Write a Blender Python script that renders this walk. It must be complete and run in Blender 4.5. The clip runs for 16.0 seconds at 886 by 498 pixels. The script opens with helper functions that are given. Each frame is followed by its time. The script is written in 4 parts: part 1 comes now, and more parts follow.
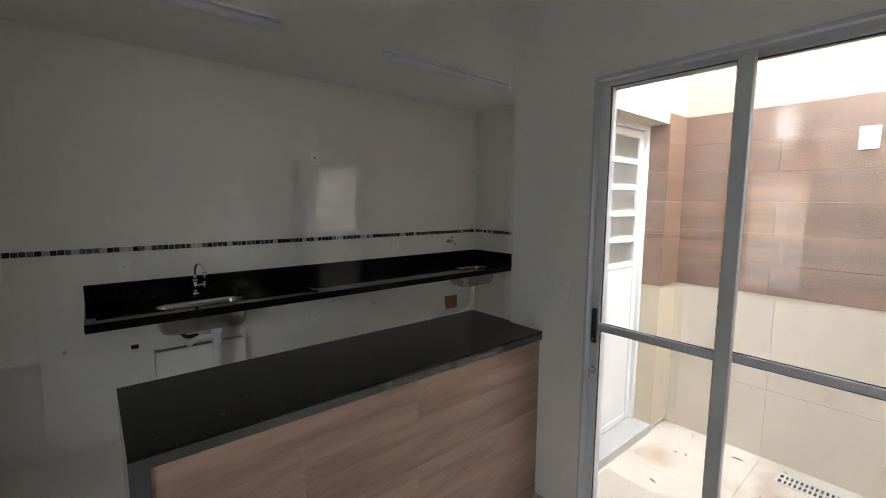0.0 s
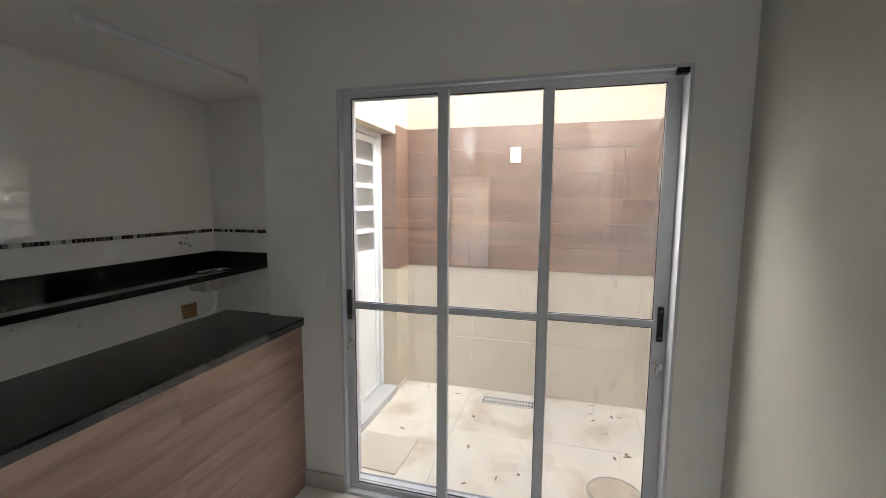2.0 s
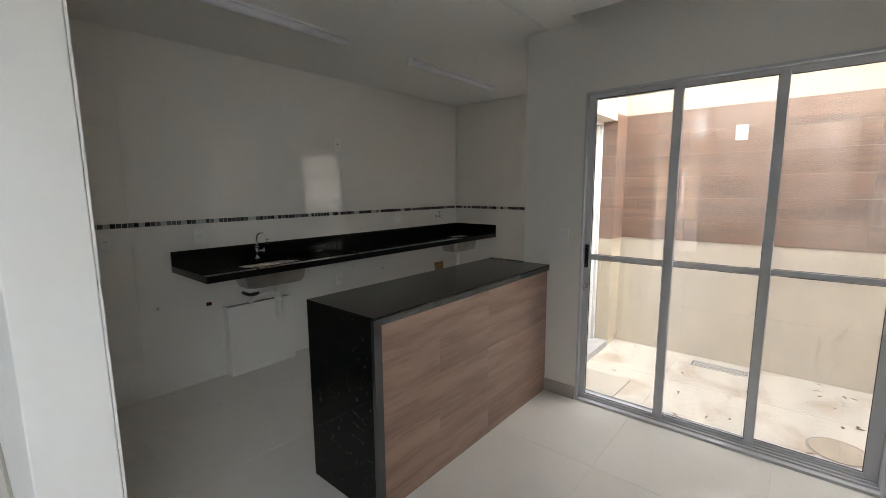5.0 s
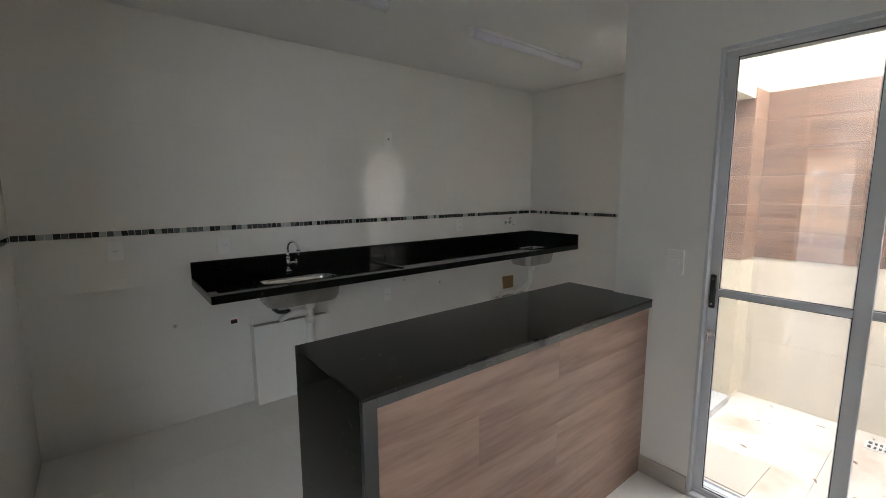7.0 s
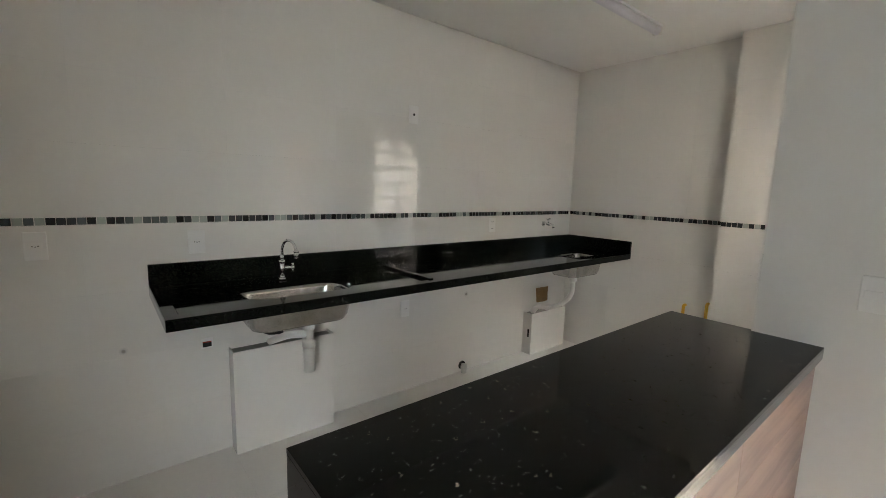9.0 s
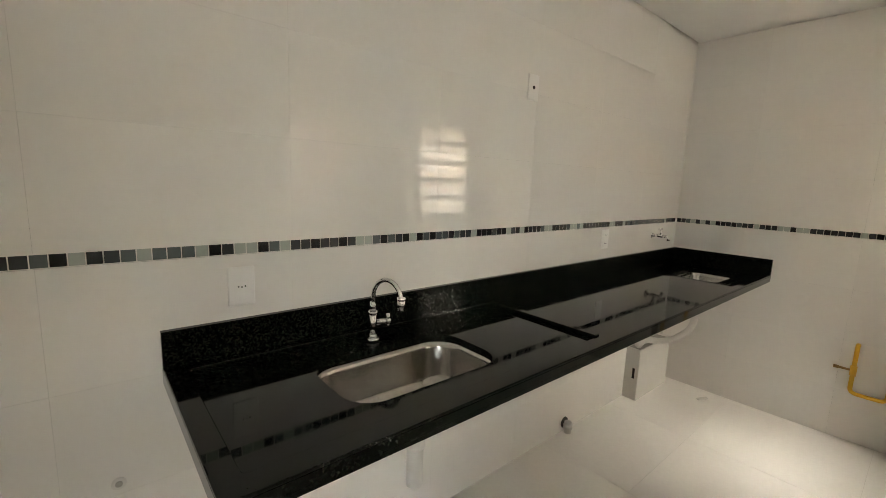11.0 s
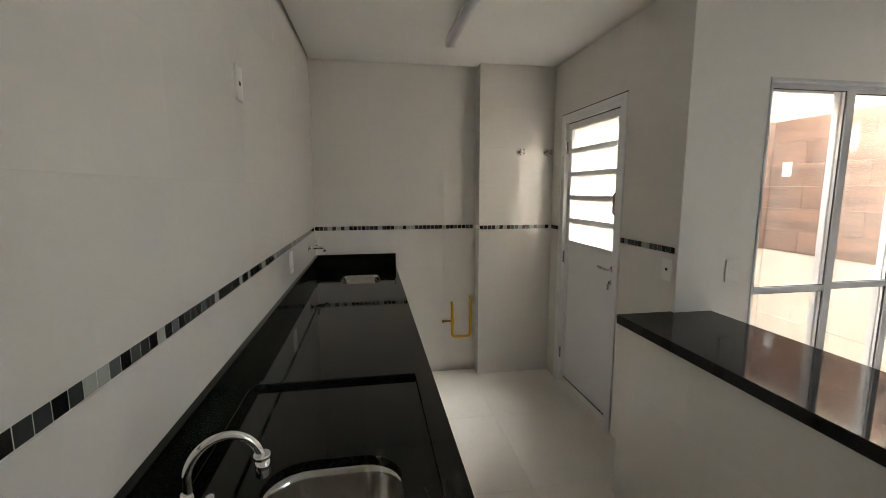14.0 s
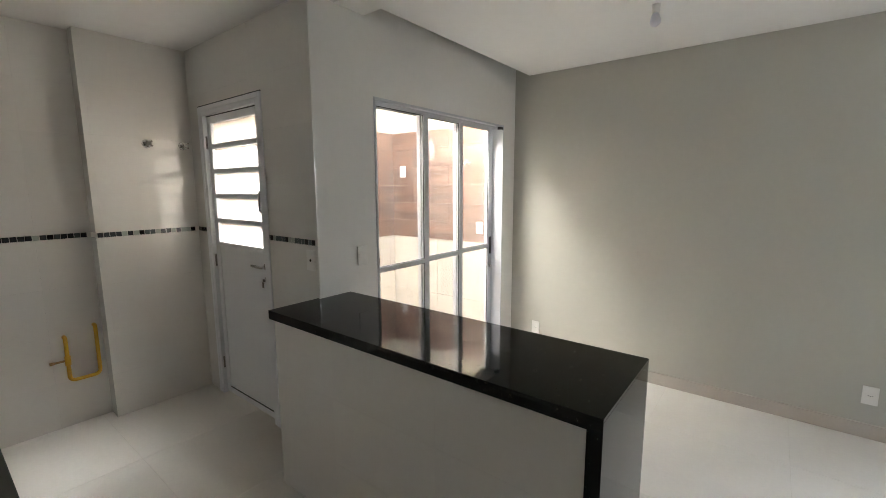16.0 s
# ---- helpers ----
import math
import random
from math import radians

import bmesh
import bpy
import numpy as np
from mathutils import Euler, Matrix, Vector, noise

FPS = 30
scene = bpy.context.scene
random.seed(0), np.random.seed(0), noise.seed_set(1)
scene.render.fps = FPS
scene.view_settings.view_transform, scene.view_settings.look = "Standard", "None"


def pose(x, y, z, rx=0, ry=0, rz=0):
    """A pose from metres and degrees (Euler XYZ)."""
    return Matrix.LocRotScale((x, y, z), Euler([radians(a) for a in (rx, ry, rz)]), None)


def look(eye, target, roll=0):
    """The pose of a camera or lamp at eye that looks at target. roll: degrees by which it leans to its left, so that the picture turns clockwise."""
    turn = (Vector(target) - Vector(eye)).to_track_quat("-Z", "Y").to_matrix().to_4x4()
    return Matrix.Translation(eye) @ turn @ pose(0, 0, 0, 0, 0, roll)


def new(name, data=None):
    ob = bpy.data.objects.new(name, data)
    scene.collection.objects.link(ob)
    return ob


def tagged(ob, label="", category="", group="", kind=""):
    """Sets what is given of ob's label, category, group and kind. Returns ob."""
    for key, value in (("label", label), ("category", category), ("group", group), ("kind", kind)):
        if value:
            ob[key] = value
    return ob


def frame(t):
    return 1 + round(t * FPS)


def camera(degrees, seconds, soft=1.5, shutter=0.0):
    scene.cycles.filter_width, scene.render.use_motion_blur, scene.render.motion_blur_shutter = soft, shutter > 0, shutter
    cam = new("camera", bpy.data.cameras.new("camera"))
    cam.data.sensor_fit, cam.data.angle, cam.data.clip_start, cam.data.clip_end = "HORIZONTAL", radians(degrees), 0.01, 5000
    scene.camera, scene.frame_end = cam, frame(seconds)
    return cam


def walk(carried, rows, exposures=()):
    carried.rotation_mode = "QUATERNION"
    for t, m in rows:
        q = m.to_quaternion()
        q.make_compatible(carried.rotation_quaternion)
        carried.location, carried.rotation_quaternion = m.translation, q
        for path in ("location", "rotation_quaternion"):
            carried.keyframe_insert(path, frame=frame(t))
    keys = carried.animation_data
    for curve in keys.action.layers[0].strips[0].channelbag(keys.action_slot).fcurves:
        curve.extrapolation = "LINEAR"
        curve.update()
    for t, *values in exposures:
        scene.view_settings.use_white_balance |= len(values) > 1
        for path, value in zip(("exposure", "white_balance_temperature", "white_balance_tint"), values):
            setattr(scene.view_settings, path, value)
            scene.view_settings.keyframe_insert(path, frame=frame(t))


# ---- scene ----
cam = camera(92.8, 16.0, soft=0.85)
PATH = [
    (0, (0.05, 0.007, 1.597), (1.325, 1.531, 1.372), 0.4),
    (0.5, (0.161, -0.043, 1.598), (1.687, 1.229, 1.372), 0.4),
    (1, (0.162, -0.118, 1.604), (1.886, 0.87, 1.383), 0.6),
    (1.5, (0.014, -0.093, 1.605), (1.879, 0.596, 1.388), 0.6),
    (2, (-0.175, -0.067, 1.58), (1.737, 0.477, 1.356), 0.3),
    (2.5, (-0.433, -0.1, 1.572), (1.47, 0.466, 1.336), 0.3),
    (3, (-0.69, -0.126, 1.547), (1.172, 0.561, 1.297), 0.1),
    (3.5, (-0.86, -0.097, 1.539), (0.937, 0.747, 1.294), -0.3),
    (4, (-1.045, -0.067, 1.52), (0.712, 0.855, 1.264), -0.1),
    (4.5, (-1.156, -0.07, 1.51), (0.514, 0.996, 1.235), -0.7),
    (4.8, (-1.136, -0.086, 1.493), (0.459, 1.09, 1.226), -0.7),
    (5, (-1.056, -0.107, 1.506), (0.455, 1.172, 1.225), -0.4),
    (5.2, (-0.99, -0.135, 1.497), (0.433, 1.242, 1.217), -0.0),
    (7.5, (-0.31, 0.448, 1.518), (0.917, 2.004, 1.246), 0.1),
    (8, (-0.25, 0.611, 1.496), (0.963, 2.178, 1.226), 0.6),
    (10.3, (-0.121, 1.601, 1.449), (1.188, 3.084, 1.156), 3.5),
    (10.5, (-0.122, 1.703, 1.455), (1.164, 3.205, 1.154), 3.5),
    (11, (-0.143, 2.086, 1.487), (1.142, 3.587, 1.178), 2.2),
    (11.5, (-0.042, 2.43, 1.485), (1.392, 3.79, 1.18), 1.8),
    (12, (0.056, 2.681, 1.504), (1.757, 3.69, 1.207), 2.3),
    (12.5, (0.095, 2.859, 1.528), (2.018, 3.321, 1.228), 2.4),
    (13, (0.036, 2.909, 1.556), (2.014, 2.939, 1.261), 1.8),
    (13.5, (-0.052, 2.926, 1.571), (1.920, 2.752, 1.292), 0.2),
    (14, (-0.119, 2.965, 1.578), (1.833, 2.632, 1.302), -0.1),
    (14.5, (-0.146, 2.994, 1.578), (1.741, 2.389, 1.307), -1.3),
    (15, (-0.176, 2.958, 1.596), (1.537, 1.963, 1.318), -1.0),
    (15.5, (-0.207, 2.897, 1.583), (1.253, 1.558, 1.310), -0.7),
    (16, (-0.231, 2.849, 1.573), (0.991, 1.291, 1.287), -0.2),
]
EXPOSURES = [(0, 3.35, 6250, 10), (1, 3.15, 6250, 10), (2.5, 3.27, 6300, 10), (3.5, 3.37, 6350, 10), (5.2, 3.45, 6400, 10), (7.5, 3.87, 6100, 10), (8.2, 4.07, 6050, 10),
             (10.3, 4.85, 7350, 10), (12, 4.8, 7300, 10), (13, 4.58, 7000, 10), (14, 4.32, 6700, 10), (15, 4.4, 6450, 10), (16, 4.2, 6450, 10)]
walk(cam, [(t, look(eye, target, roll)) for t, eye, target, roll in PATH], EXPOSURES)

# ---- world and light: overcast sky over an open light well and a front window ----
world = bpy.data.worlds.new("sky")
scene.world = world
world.use_nodes = True
wn = world.node_tree.nodes
wl = world.node_tree.links
sky = wn.new("ShaderNodeTexSky")
sky.sky_type = "NISHITA"
sky.sun_disc = False
sky.sun_elevation = radians(38)
sky.sun_rotation = radians(45)
sky.air_density, sky.dust_density, sky.ozone_density = 1.0, 4.0, 1.0
wn["Background"].inputs["Strength"].default_value = 0.12
wl.new(sky.outputs["Color"], wn["Background"].inputs["Color"])

sun_data = bpy.data.lights.new("sun", "SUN")
sun_data.energy, sun_data.angle, sun_data.color = 1.2, radians(40), (1.0, 0.96, 0.9)
sun = new("sun", sun_data)
sun.matrix_world = look((6, 6, 6.6), (0, 0, 0))


def area_lamp(name, eye, target, width, height, watts, colour):
    data = bpy.data.lights.new(name, "AREA")
    data.shape, data.size, data.size_y, data.energy, data.color = "RECTANGLE", width, height, watts, colour
    lamp = new(name, data)
    lamp.matrix_world = look(eye, target)
    return lamp


# area lamps: sky light by the light well and by the front window, plus added fill
area_lamp("sky_light_well", (2.6, 0.27, 3.8), (2.6, 0.27, 0), 1.3, 1.9, 7.2, (1.0, 0.985, 0.96))
area_lamp("sky_light_front", (-6.0, 2.2, 3.3), (-3.2, 1.6, 0.4), 2.6, 1.6, 4, (0.98, 0.99, 1.0))
# fill lamp outside the added south window, brightens the kitchen
area_lamp("side_fill_light", (-2.3, -2.5, 2.4), (0.8, 3.0, 1.1), 2.4, 1.7, 6.5, (1.0, 0.985, 0.96))
# extra lamp added in the well to brighten the frosted panes and kitchen floor
area_lamp("door_fill_light", (2.66, 0.35, 3.2), (2.66, 1.4, 1.72), 1.3, 1.1, 2.2, (1.0, 0.985, 0.96)).data.spread = radians(75)
area_lamp("sky_light_street", (-10.5, 2.6, 4.7), (1.5, 2.4, 0.6), 4.0, 3.0, 9, (1.0, 0.985, 0.96))


# ---- materials ----
def material(name, colour, rough=0.5, metal=0.0, spec=0.5, vary=0.08, scale=3.0, fine=60.0, bump=0.0, bump_scale=200.0, coat=0.0):
    """A painted or solid surface with two scales of colour variation and fine relief."""
    m = bpy.data.materials.new(name)
    m.use_nodes = True
    n, l = m.node_tree.nodes, m.node_tree.links
    b = n["Principled BSDF"]
    b.inputs["Roughness"].default_value, b.inputs["Metallic"].default_value = rough, metal
    b.inputs["Specular IOR Level"].default_value = spec
    b.inputs["Coat Weight"].default_value = coat
    co = n.new("ShaderNodeTexCoord")
    big, small = n.new("ShaderNodeTexNoise"), n.new("ShaderNodeTexNoise")
    big.inputs["Scale"].default_value, small.inputs["Scale"].default_value = scale, fine
    big.inputs["Detail"].default_value, small.inputs["Detail"].default_value = 3, 2
    add = n.new("ShaderNodeMath")
    add.operation = "MULTIPLY_ADD"
    add.inputs[1].default_value = 0.35
    ramp = n.new("ShaderNodeMapRange")
    ramp.inputs["From Min"].default_value, ramp.inputs["From Max"].default_value = 0.4, 0.95
    ramp.inputs["To Min"].default_value, ramp.inputs["To Max"].default_value = 1 - vary, 1 + vary
    mul = n.new("ShaderNodeVectorMath")
    mul.operation = "SCALE"
    mul.inputs[0].default_value = colour
    for tex in (big, small):
        l.new(co.outputs["Object"], tex.inputs["Vector"])
    l.new(small.outputs["Fac"], add.inputs[0])
    l.new(big.outputs["Fac"], add.inputs[2])
    l.new(add.outputs[0], ramp.inputs["Value"])
    l.new(ramp.outputs["Result"], mul.inputs["Scale"])
    l.new(mul.outputs["Vector"], b.inputs["Base Color"])
    rr = n.new("ShaderNodeMapRange")
    rr.inputs["To Min"].default_value, rr.inputs["To Max"].default_value = rough * 0.8, min(1, rough * 1.25)
    l.new(big.outputs["Fac"], rr.inputs["Value"])
    l.new(rr.outputs["Result"], b.inputs["Roughness"])
    if bump:
        relief, bn = n.new("ShaderNodeTexNoise"), n.new("ShaderNodeBump")
        relief.inputs["Scale"].default_value = bump_scale
        relief.inputs["Detail"].default_value = 4
        bn.inputs["Strength"].default_value, bn.inputs["Distance"].default_value = bump, 0.002
        l.new(co.outputs["Object"], relief.inputs["Vector"])
        l.new(relief.outputs["Fac"], bn.inputs["Height"])
        l.new(bn.outputs["Normal"], b.inputs["Normal"])
    return m


def per_piece(m, amount):
    """Varies a material's lightness from piece to piece."""
    n, l = m.node_tree.nodes, m.node_tree.links
    b = n["Principled BSDF"]
    src = b.inputs["Base Color"].links[0].from_socket
    info, mr, sc = n.new("ShaderNodeObjectInfo"), n.new("ShaderNodeMapRange"), n.new("ShaderNodeVectorMath")
    sc.operation = "SCALE"
    mr.inputs["To Min"].default_value, mr.inputs["To Max"].default_value = 1 - amount, 1 + amount
    l.new(info.outputs["Random"], mr.inputs["Value"])
    l.new(mr.outputs["Result"], sc.inputs["Scale"])
    l.new(src, sc.inputs[0])
    l.new(sc.outputs["Vector"], b.inputs["Base Color"])
    return m


def granite(name, grain, fleck_tone, gloss=0.24):
    """Polished near-black green granite: fine crystals, cloudy patches and sparse pale golden flecks."""
    m = bpy.data.materials.new(name)
    m.use_nodes = True
    n, l = m.node_tree.nodes, m.node_tree.links
    b = n["Principled BSDF"]
    b.inputs["Specular IOR Level"].default_value = gloss
    co = n.new("ShaderNodeTexCoord")
    cloud, crystals, spots = n.new("ShaderNodeTexNoise"), n.new("ShaderNodeTexVoronoi"), n.new("ShaderNodeTexNoise")
    cloud.inputs["Scale"].default_value, cloud.inputs["Detail"].default_value = 90, 5
    crystals.inputs["Scale"].default_value = 210
    spots.inputs["Scale"].default_value, spots.inputs["Detail"].default_value = 9, 3
    for tex in (cloud, crystals, spots):
        l.new(co.outputs["Object"], tex.inputs["Vector"])
    tone, sep = n.new("ShaderNodeMath"), n.new("ShaderNodeSeparateColor")
    tone.operation = "MULTIPLY"
    l.new(crystals.outputs["Color"], sep.inputs["Color"])
    l.new(sep.outputs["Green"], tone.inputs[0])
    l.new(cloud.outputs["Fac"], tone.inputs[1])
    base = n.new("ShaderNodeValToRGB")
    base.color_ramp.elements[0].position, base.color_ramp.elements[0].color = 0.12, (0.0009, 0.0012, 0.001, 1)
    base.color_ramp.elements[1].position, base.color_ramp.elements[1].color = 0.62, (grain * 0.85, grain, grain * 0.72, 1)
    l.new(tone.outputs[0], base.inputs["Fac"])
    last = base.outputs["Color"]
    warp = n.new("ShaderNodeVectorMath")
    warp.operation = "MULTIPLY_ADD"
    warp.inputs[1].default_value = (0.03, 0.03, 0.03)
    l.new(cloud.outputs["Color"], warp.inputs[0])
    l.new(co.outputs["Object"], warp.inputs[2])
    for scale, chosen, size, tint in ((46, 0.85, 0.22, (1.0, 0.93, 0.66)), (105, 0.86, 0.26, (0.75, 0.85, 0.72))):
        cells, fleck, gate, pick = n.new("ShaderNodeTexVoronoi"), n.new("ShaderNodeMapRange"), n.new("ShaderNodeMath"), n.new("ShaderNodeSeparateColor")
        both, mix = n.new("ShaderNodeMath"), n.new("ShaderNodeMix")
        cells.inputs["Scale"].default_value = scale
        fleck.inputs["From Min"].default_value, fleck.inputs["From Max"].default_value = size * 0.6, size
        fleck.inputs["To Min"].default_value, fleck.inputs["To Max"].default_value = 1, 0
        gate.operation, gate.inputs[1].default_value = "GREATER_THAN", chosen
        both.operation, mix.data_type = "MULTIPLY", "RGBA"
        mix.inputs["B"].default_value = (*(fleck_tone * c for c in tint), 1)
        l.new(warp.outputs["Vector"], cells.inputs["Vector"])
        l.new(cells.outputs["Distance"], fleck.inputs["Value"])
        l.new(cells.outputs["Color"], pick.inputs["Color"])
        l.new(pick.outputs["Red"], gate.inputs[0])
        l.new(fleck.outputs["Result"], both.inputs[0])
        l.new(gate.outputs[0], both.inputs[1])
        l.new(both.outputs[0], mix.inputs["Factor"])
        l.new(last, mix.inputs["A"])
        last = mix.outputs["Result"]
    l.new(last, b.inputs["Base Color"])
    rr = n.new("ShaderNodeMapRange")
    rr.inputs["From Min"].default_value, rr.inputs["From Max"].default_value = 0.3, 0.75
    rr.inputs["To Min"].default_value, rr.inputs["To Max"].default_value = 0.02, 0.10
    l.new(spots.outputs["Fac"], rr.inputs["Value"])
    l.new(rr.outputs["Result"], b.inputs["Roughness"])
    return m


def wood_tile(name, axis, dark, pale, rough):
    """Wood-look porcelain: grain drawn out along the plank."""
    m = bpy.data.materials.new(name)
    m.use_nodes = True
    n, l = m.node_tree.nodes, m.node_tree.links
    b = n["Principled BSDF"]
    co, info, off, mp = n.new("ShaderNodeTexCoord"), n.new("ShaderNodeObjectInfo"), n.new("ShaderNodeVectorMath"), n.new("ShaderNodeMapping")
    off.operation = "MULTIPLY_ADD"
    off.inputs[1].default_value = (7.3, 3.1, 5.7)
    mp.inputs["Scale"].default_value = (0.9, 8, 8) if axis == "x" else (8, 0.9, 8)
    l.new(info.outputs["Random"], off.inputs[0])
    l.new(co.outputs["Object"], off.inputs[2])
    l.new(off.outputs["Vector"], mp.inputs["Vector"])
    grain, fibre, wash = n.new("ShaderNodeTexNoise"), n.new("ShaderNodeTexNoise"), n.new("ShaderNodeTexNoise")
    grain.inputs["Scale"].default_value, grain.inputs["Detail"].default_value = 1.3, 2
    fibre.inputs["Scale"].default_value, fibre.inputs["Detail"].default_value = 7.0, 3
    wash.inputs["Scale"].default_value, wash.inputs["Detail"].default_value = 1.7, 1
    for tex in (grain, fibre):
        l.new(mp.outputs["Vector"], tex.inputs["Vector"])
    l.new(co.outputs["Object"], wash.inputs["Vector"])
    blend = n.new("ShaderNodeMath")
    blend.operation = "MULTIPLY_ADD"
    blend.inputs[1].default_value = 0.45
    l.new(fibre.outputs["Fac"], blend.inputs[0])
    l.new(grain.outputs["Fac"], blend.inputs[2])
    ramp = n.new("ShaderNodeValToRGB")
    ramp.color_ramp.interpolation = "EASE"
    ramp.color_ramp.elements[0].position, ramp.color_ramp.elements[0].color = 0.42, (*dark, 1)
    ramp.color_ramp.elements[1].position, ramp.color_ramp.elements[1].color = 1.0, (*pale, 1)
    l.new(blend.outputs[0], ramp.inputs["Fac"])
    dust = n.new("ShaderNodeMix")
    dust.data_type = "RGBA"
    dust.inputs["B"].default_value = (0.36, 0.31, 0.28, 1)
    gate = n.new("ShaderNodeMapRange")
    gate.inputs["From Min"].default_value, gate.inputs["From Max"].default_value, gate.inputs["To Max"].default_value = 0.3, 0.8, 0.16
    l.new(wash.outputs["Fac"], gate.inputs["Value"])
    l.new(gate.outputs["Result"], dust.inputs["Factor"])
    l.new(ramp.outputs["Color"], dust.inputs["A"])
    l.new(dust.outputs["Result"], b.inputs["Base Color"])
    rr = n.new("ShaderNodeMapRange")
    rr.inputs["To Min"].default_value, rr.inputs["To Max"].default_value = rough * 0.85, rough * 1.2
    l.new(wash.outputs["Fac"], rr.inputs["Value"])
    l.new(rr.outputs["Result"], b.inputs["Roughness"])
    bn = n.new("ShaderNodeBump")
    bn.inputs["Strength"].default_value, bn.inputs["Distance"].default_value = 0.02, 0.001
    l.new(blend.outputs[0], bn.inputs["Height"])
    l.new(bn.outputs["Normal"], b.inputs["Normal"])
    return m


def stained(m, colour, scale, low, high, most):
    """Adds soft-edged stains of another colour to a material."""
    n, l = m.node_tree.nodes, m.node_tree.links
    b = n["Principled BSDF"]
    src = b.inputs["Base Color"].links[0].from_socket
    geo, tex, mr, mix = n.new("ShaderNodeNewGeometry"), n.new("ShaderNodeTexNoise"), n.new("ShaderNodeMapRange"), n.new("ShaderNodeMix")
    tex.inputs["Scale"].default_value, tex.inputs["Detail"].default_value = scale, 5
    mr.inputs["From Min"].default_value, mr.inputs["From Max"].default_value, mr.inputs["To Max"].default_value = low, high, most
    mix.data_type = "RGBA"
    mix.inputs["B"].default_value = (*colour, 1)
    l.new(geo.outputs["Position"], tex.inputs["Vector"])
    l.new(tex.outputs["Fac"], mr.inputs["Value"])
    l.new(mr.outputs["Result"], mix.inputs["Factor"])
    l.new(src, mix.inputs["A"])
    l.new(mix.outputs["Result"], b.inputs["Base Color"])
    return m


def glass(name, rough, dust, tint):
    """Window glass with a film of dust and dried splashes."""
    m = bpy.data.materials.new(name)
    m.use_nodes = True
    n, l = m.node_tree.nodes, m.node_tree.links
    b = n["Principled BSDF"]
    b.inputs["Base Color"].default_value = (*tint, 1)
    b.inputs["Roughness"].default_value = rough
    b.inputs["Transmission Weight"].default_value = 1.0
    b.inputs["IOR"].default_value = 1.5
    film, co = n.new("ShaderNodeBsdfTranslucent"), n.new("ShaderNodeTexCoord")
    film.inputs["Color"].default_value = (0.8, 0.78, 0.75, 1)
    haze, drops, mp = n.new("ShaderNodeTexNoise"), n.new("ShaderNodeTexNoise"), n.new("ShaderNodeMapping")
    mp.inputs["Scale"].default_value = (1, 1.6, 0.7)
    haze.inputs["Scale"].default_value, haze.inputs["Detail"].default_value = 3.5, 4
    drops.inputs["Scale"].default_value, drops.inputs["Detail"].default_value = 17, 5
    l.new(co.outputs["Object"], mp.inputs["Vector"])
    l.new(mp.outputs["Vector"], haze.inputs["Vector"])
    l.new(mp.outputs["Vector"], drops.inputs["Vector"])
    h, d = n.new("ShaderNodeMapRange"), n.new("ShaderNodeMapRange")
    h.inputs["From Min"].default_value, h.inputs["From Max"].default_value, h.inputs["To Min"].default_value, h.inputs["To Max"].default_value = 0.35, 0.8, dust * 0.4, dust * 2
    d.inputs["From Min"].default_value, d.inputs["From Max"].default_value, d.inputs["To Max"].default_value = 0.61, 0.72, 1.6
    l.new(haze.outputs["Fac"], h.inputs["Value"])
    l.new(drops.outputs["Fac"], d.inputs["Value"])
    grow = n.new("ShaderNodeMath")
    grow.operation = "MULTIPLY_ADD"
    l.new(h.outputs["Result"], grow.inputs[0])
    l.new(d.outputs["Result"], grow.inputs[1])
    l.new(h.outputs["Result"], grow.inputs[2])
    mix = n.new("ShaderNodeMixShader")
    l.new(grow.outputs[0], mix.inputs["Fac"])
    l.new(b.outputs["BSDF"], mix.inputs[1])
    l.new(film.outputs["BSDF"], mix.inputs[2])
    l.new(mix.outputs["Shader"], n["Material Output"].inputs["Surface"])
    return m


def dried_smear(name):
    """A patchy white film that thins out towards its rim."""
    m = bpy.data.materials.new(name)
    m.use_nodes = True
    n, l = m.node_tree.nodes, m.node_tree.links
    clear, film, mix = n.new("ShaderNodeBsdfTransparent"), n.new("ShaderNodeBsdfTranslucent"), n.new("ShaderNodeMixShader")
    film.inputs["Color"].default_value = (0.85, 0.85, 0.86, 1)
    co, mp, ball, tex, mul, mr = n.new("ShaderNodeTexCoord"), n.new("ShaderNodeMapping"), n.new("ShaderNodeTexGradient"), n.new("ShaderNodeTexNoise"), n.new("ShaderNodeMath"), n.new("ShaderNodeMapRange")
    mp.inputs["Location"].default_value, mp.inputs["Scale"].default_value = (0, -1, -1), (0, 2, 2)
    ball.gradient_type, mul.operation = "SPHERICAL", "MULTIPLY"
    tex.inputs["Scale"].default_value, tex.inputs["Detail"].default_value = 22, 4
    mr.inputs["From Min"].default_value, mr.inputs["From Max"].default_value, mr.inputs["To Max"].default_value = 0.03, 0.75, 0.28
    l.new(co.outputs["Generated"], mp.inputs["Vector"])
    l.new(mp.outputs["Vector"], ball.inputs["Vector"])
    l.new(co.outputs["Object"], tex.inputs["Vector"])
    l.new(ball.outputs["Fac"], mul.inputs[0])
    l.new(tex.outputs["Fac"], mul.inputs[1])
    l.new(mul.outputs[0], mr.inputs["Value"])
    l.new(mr.outputs["Result"], mix.inputs["Fac"])
    l.new(clear.outputs["BSDF"], mix.inputs[1])
    l.new(film.outputs["BSDF"], mix.inputs[2])
    l.new(mix.outputs["Shader"], n["Material Output"].inputs["Surface"])
    return m


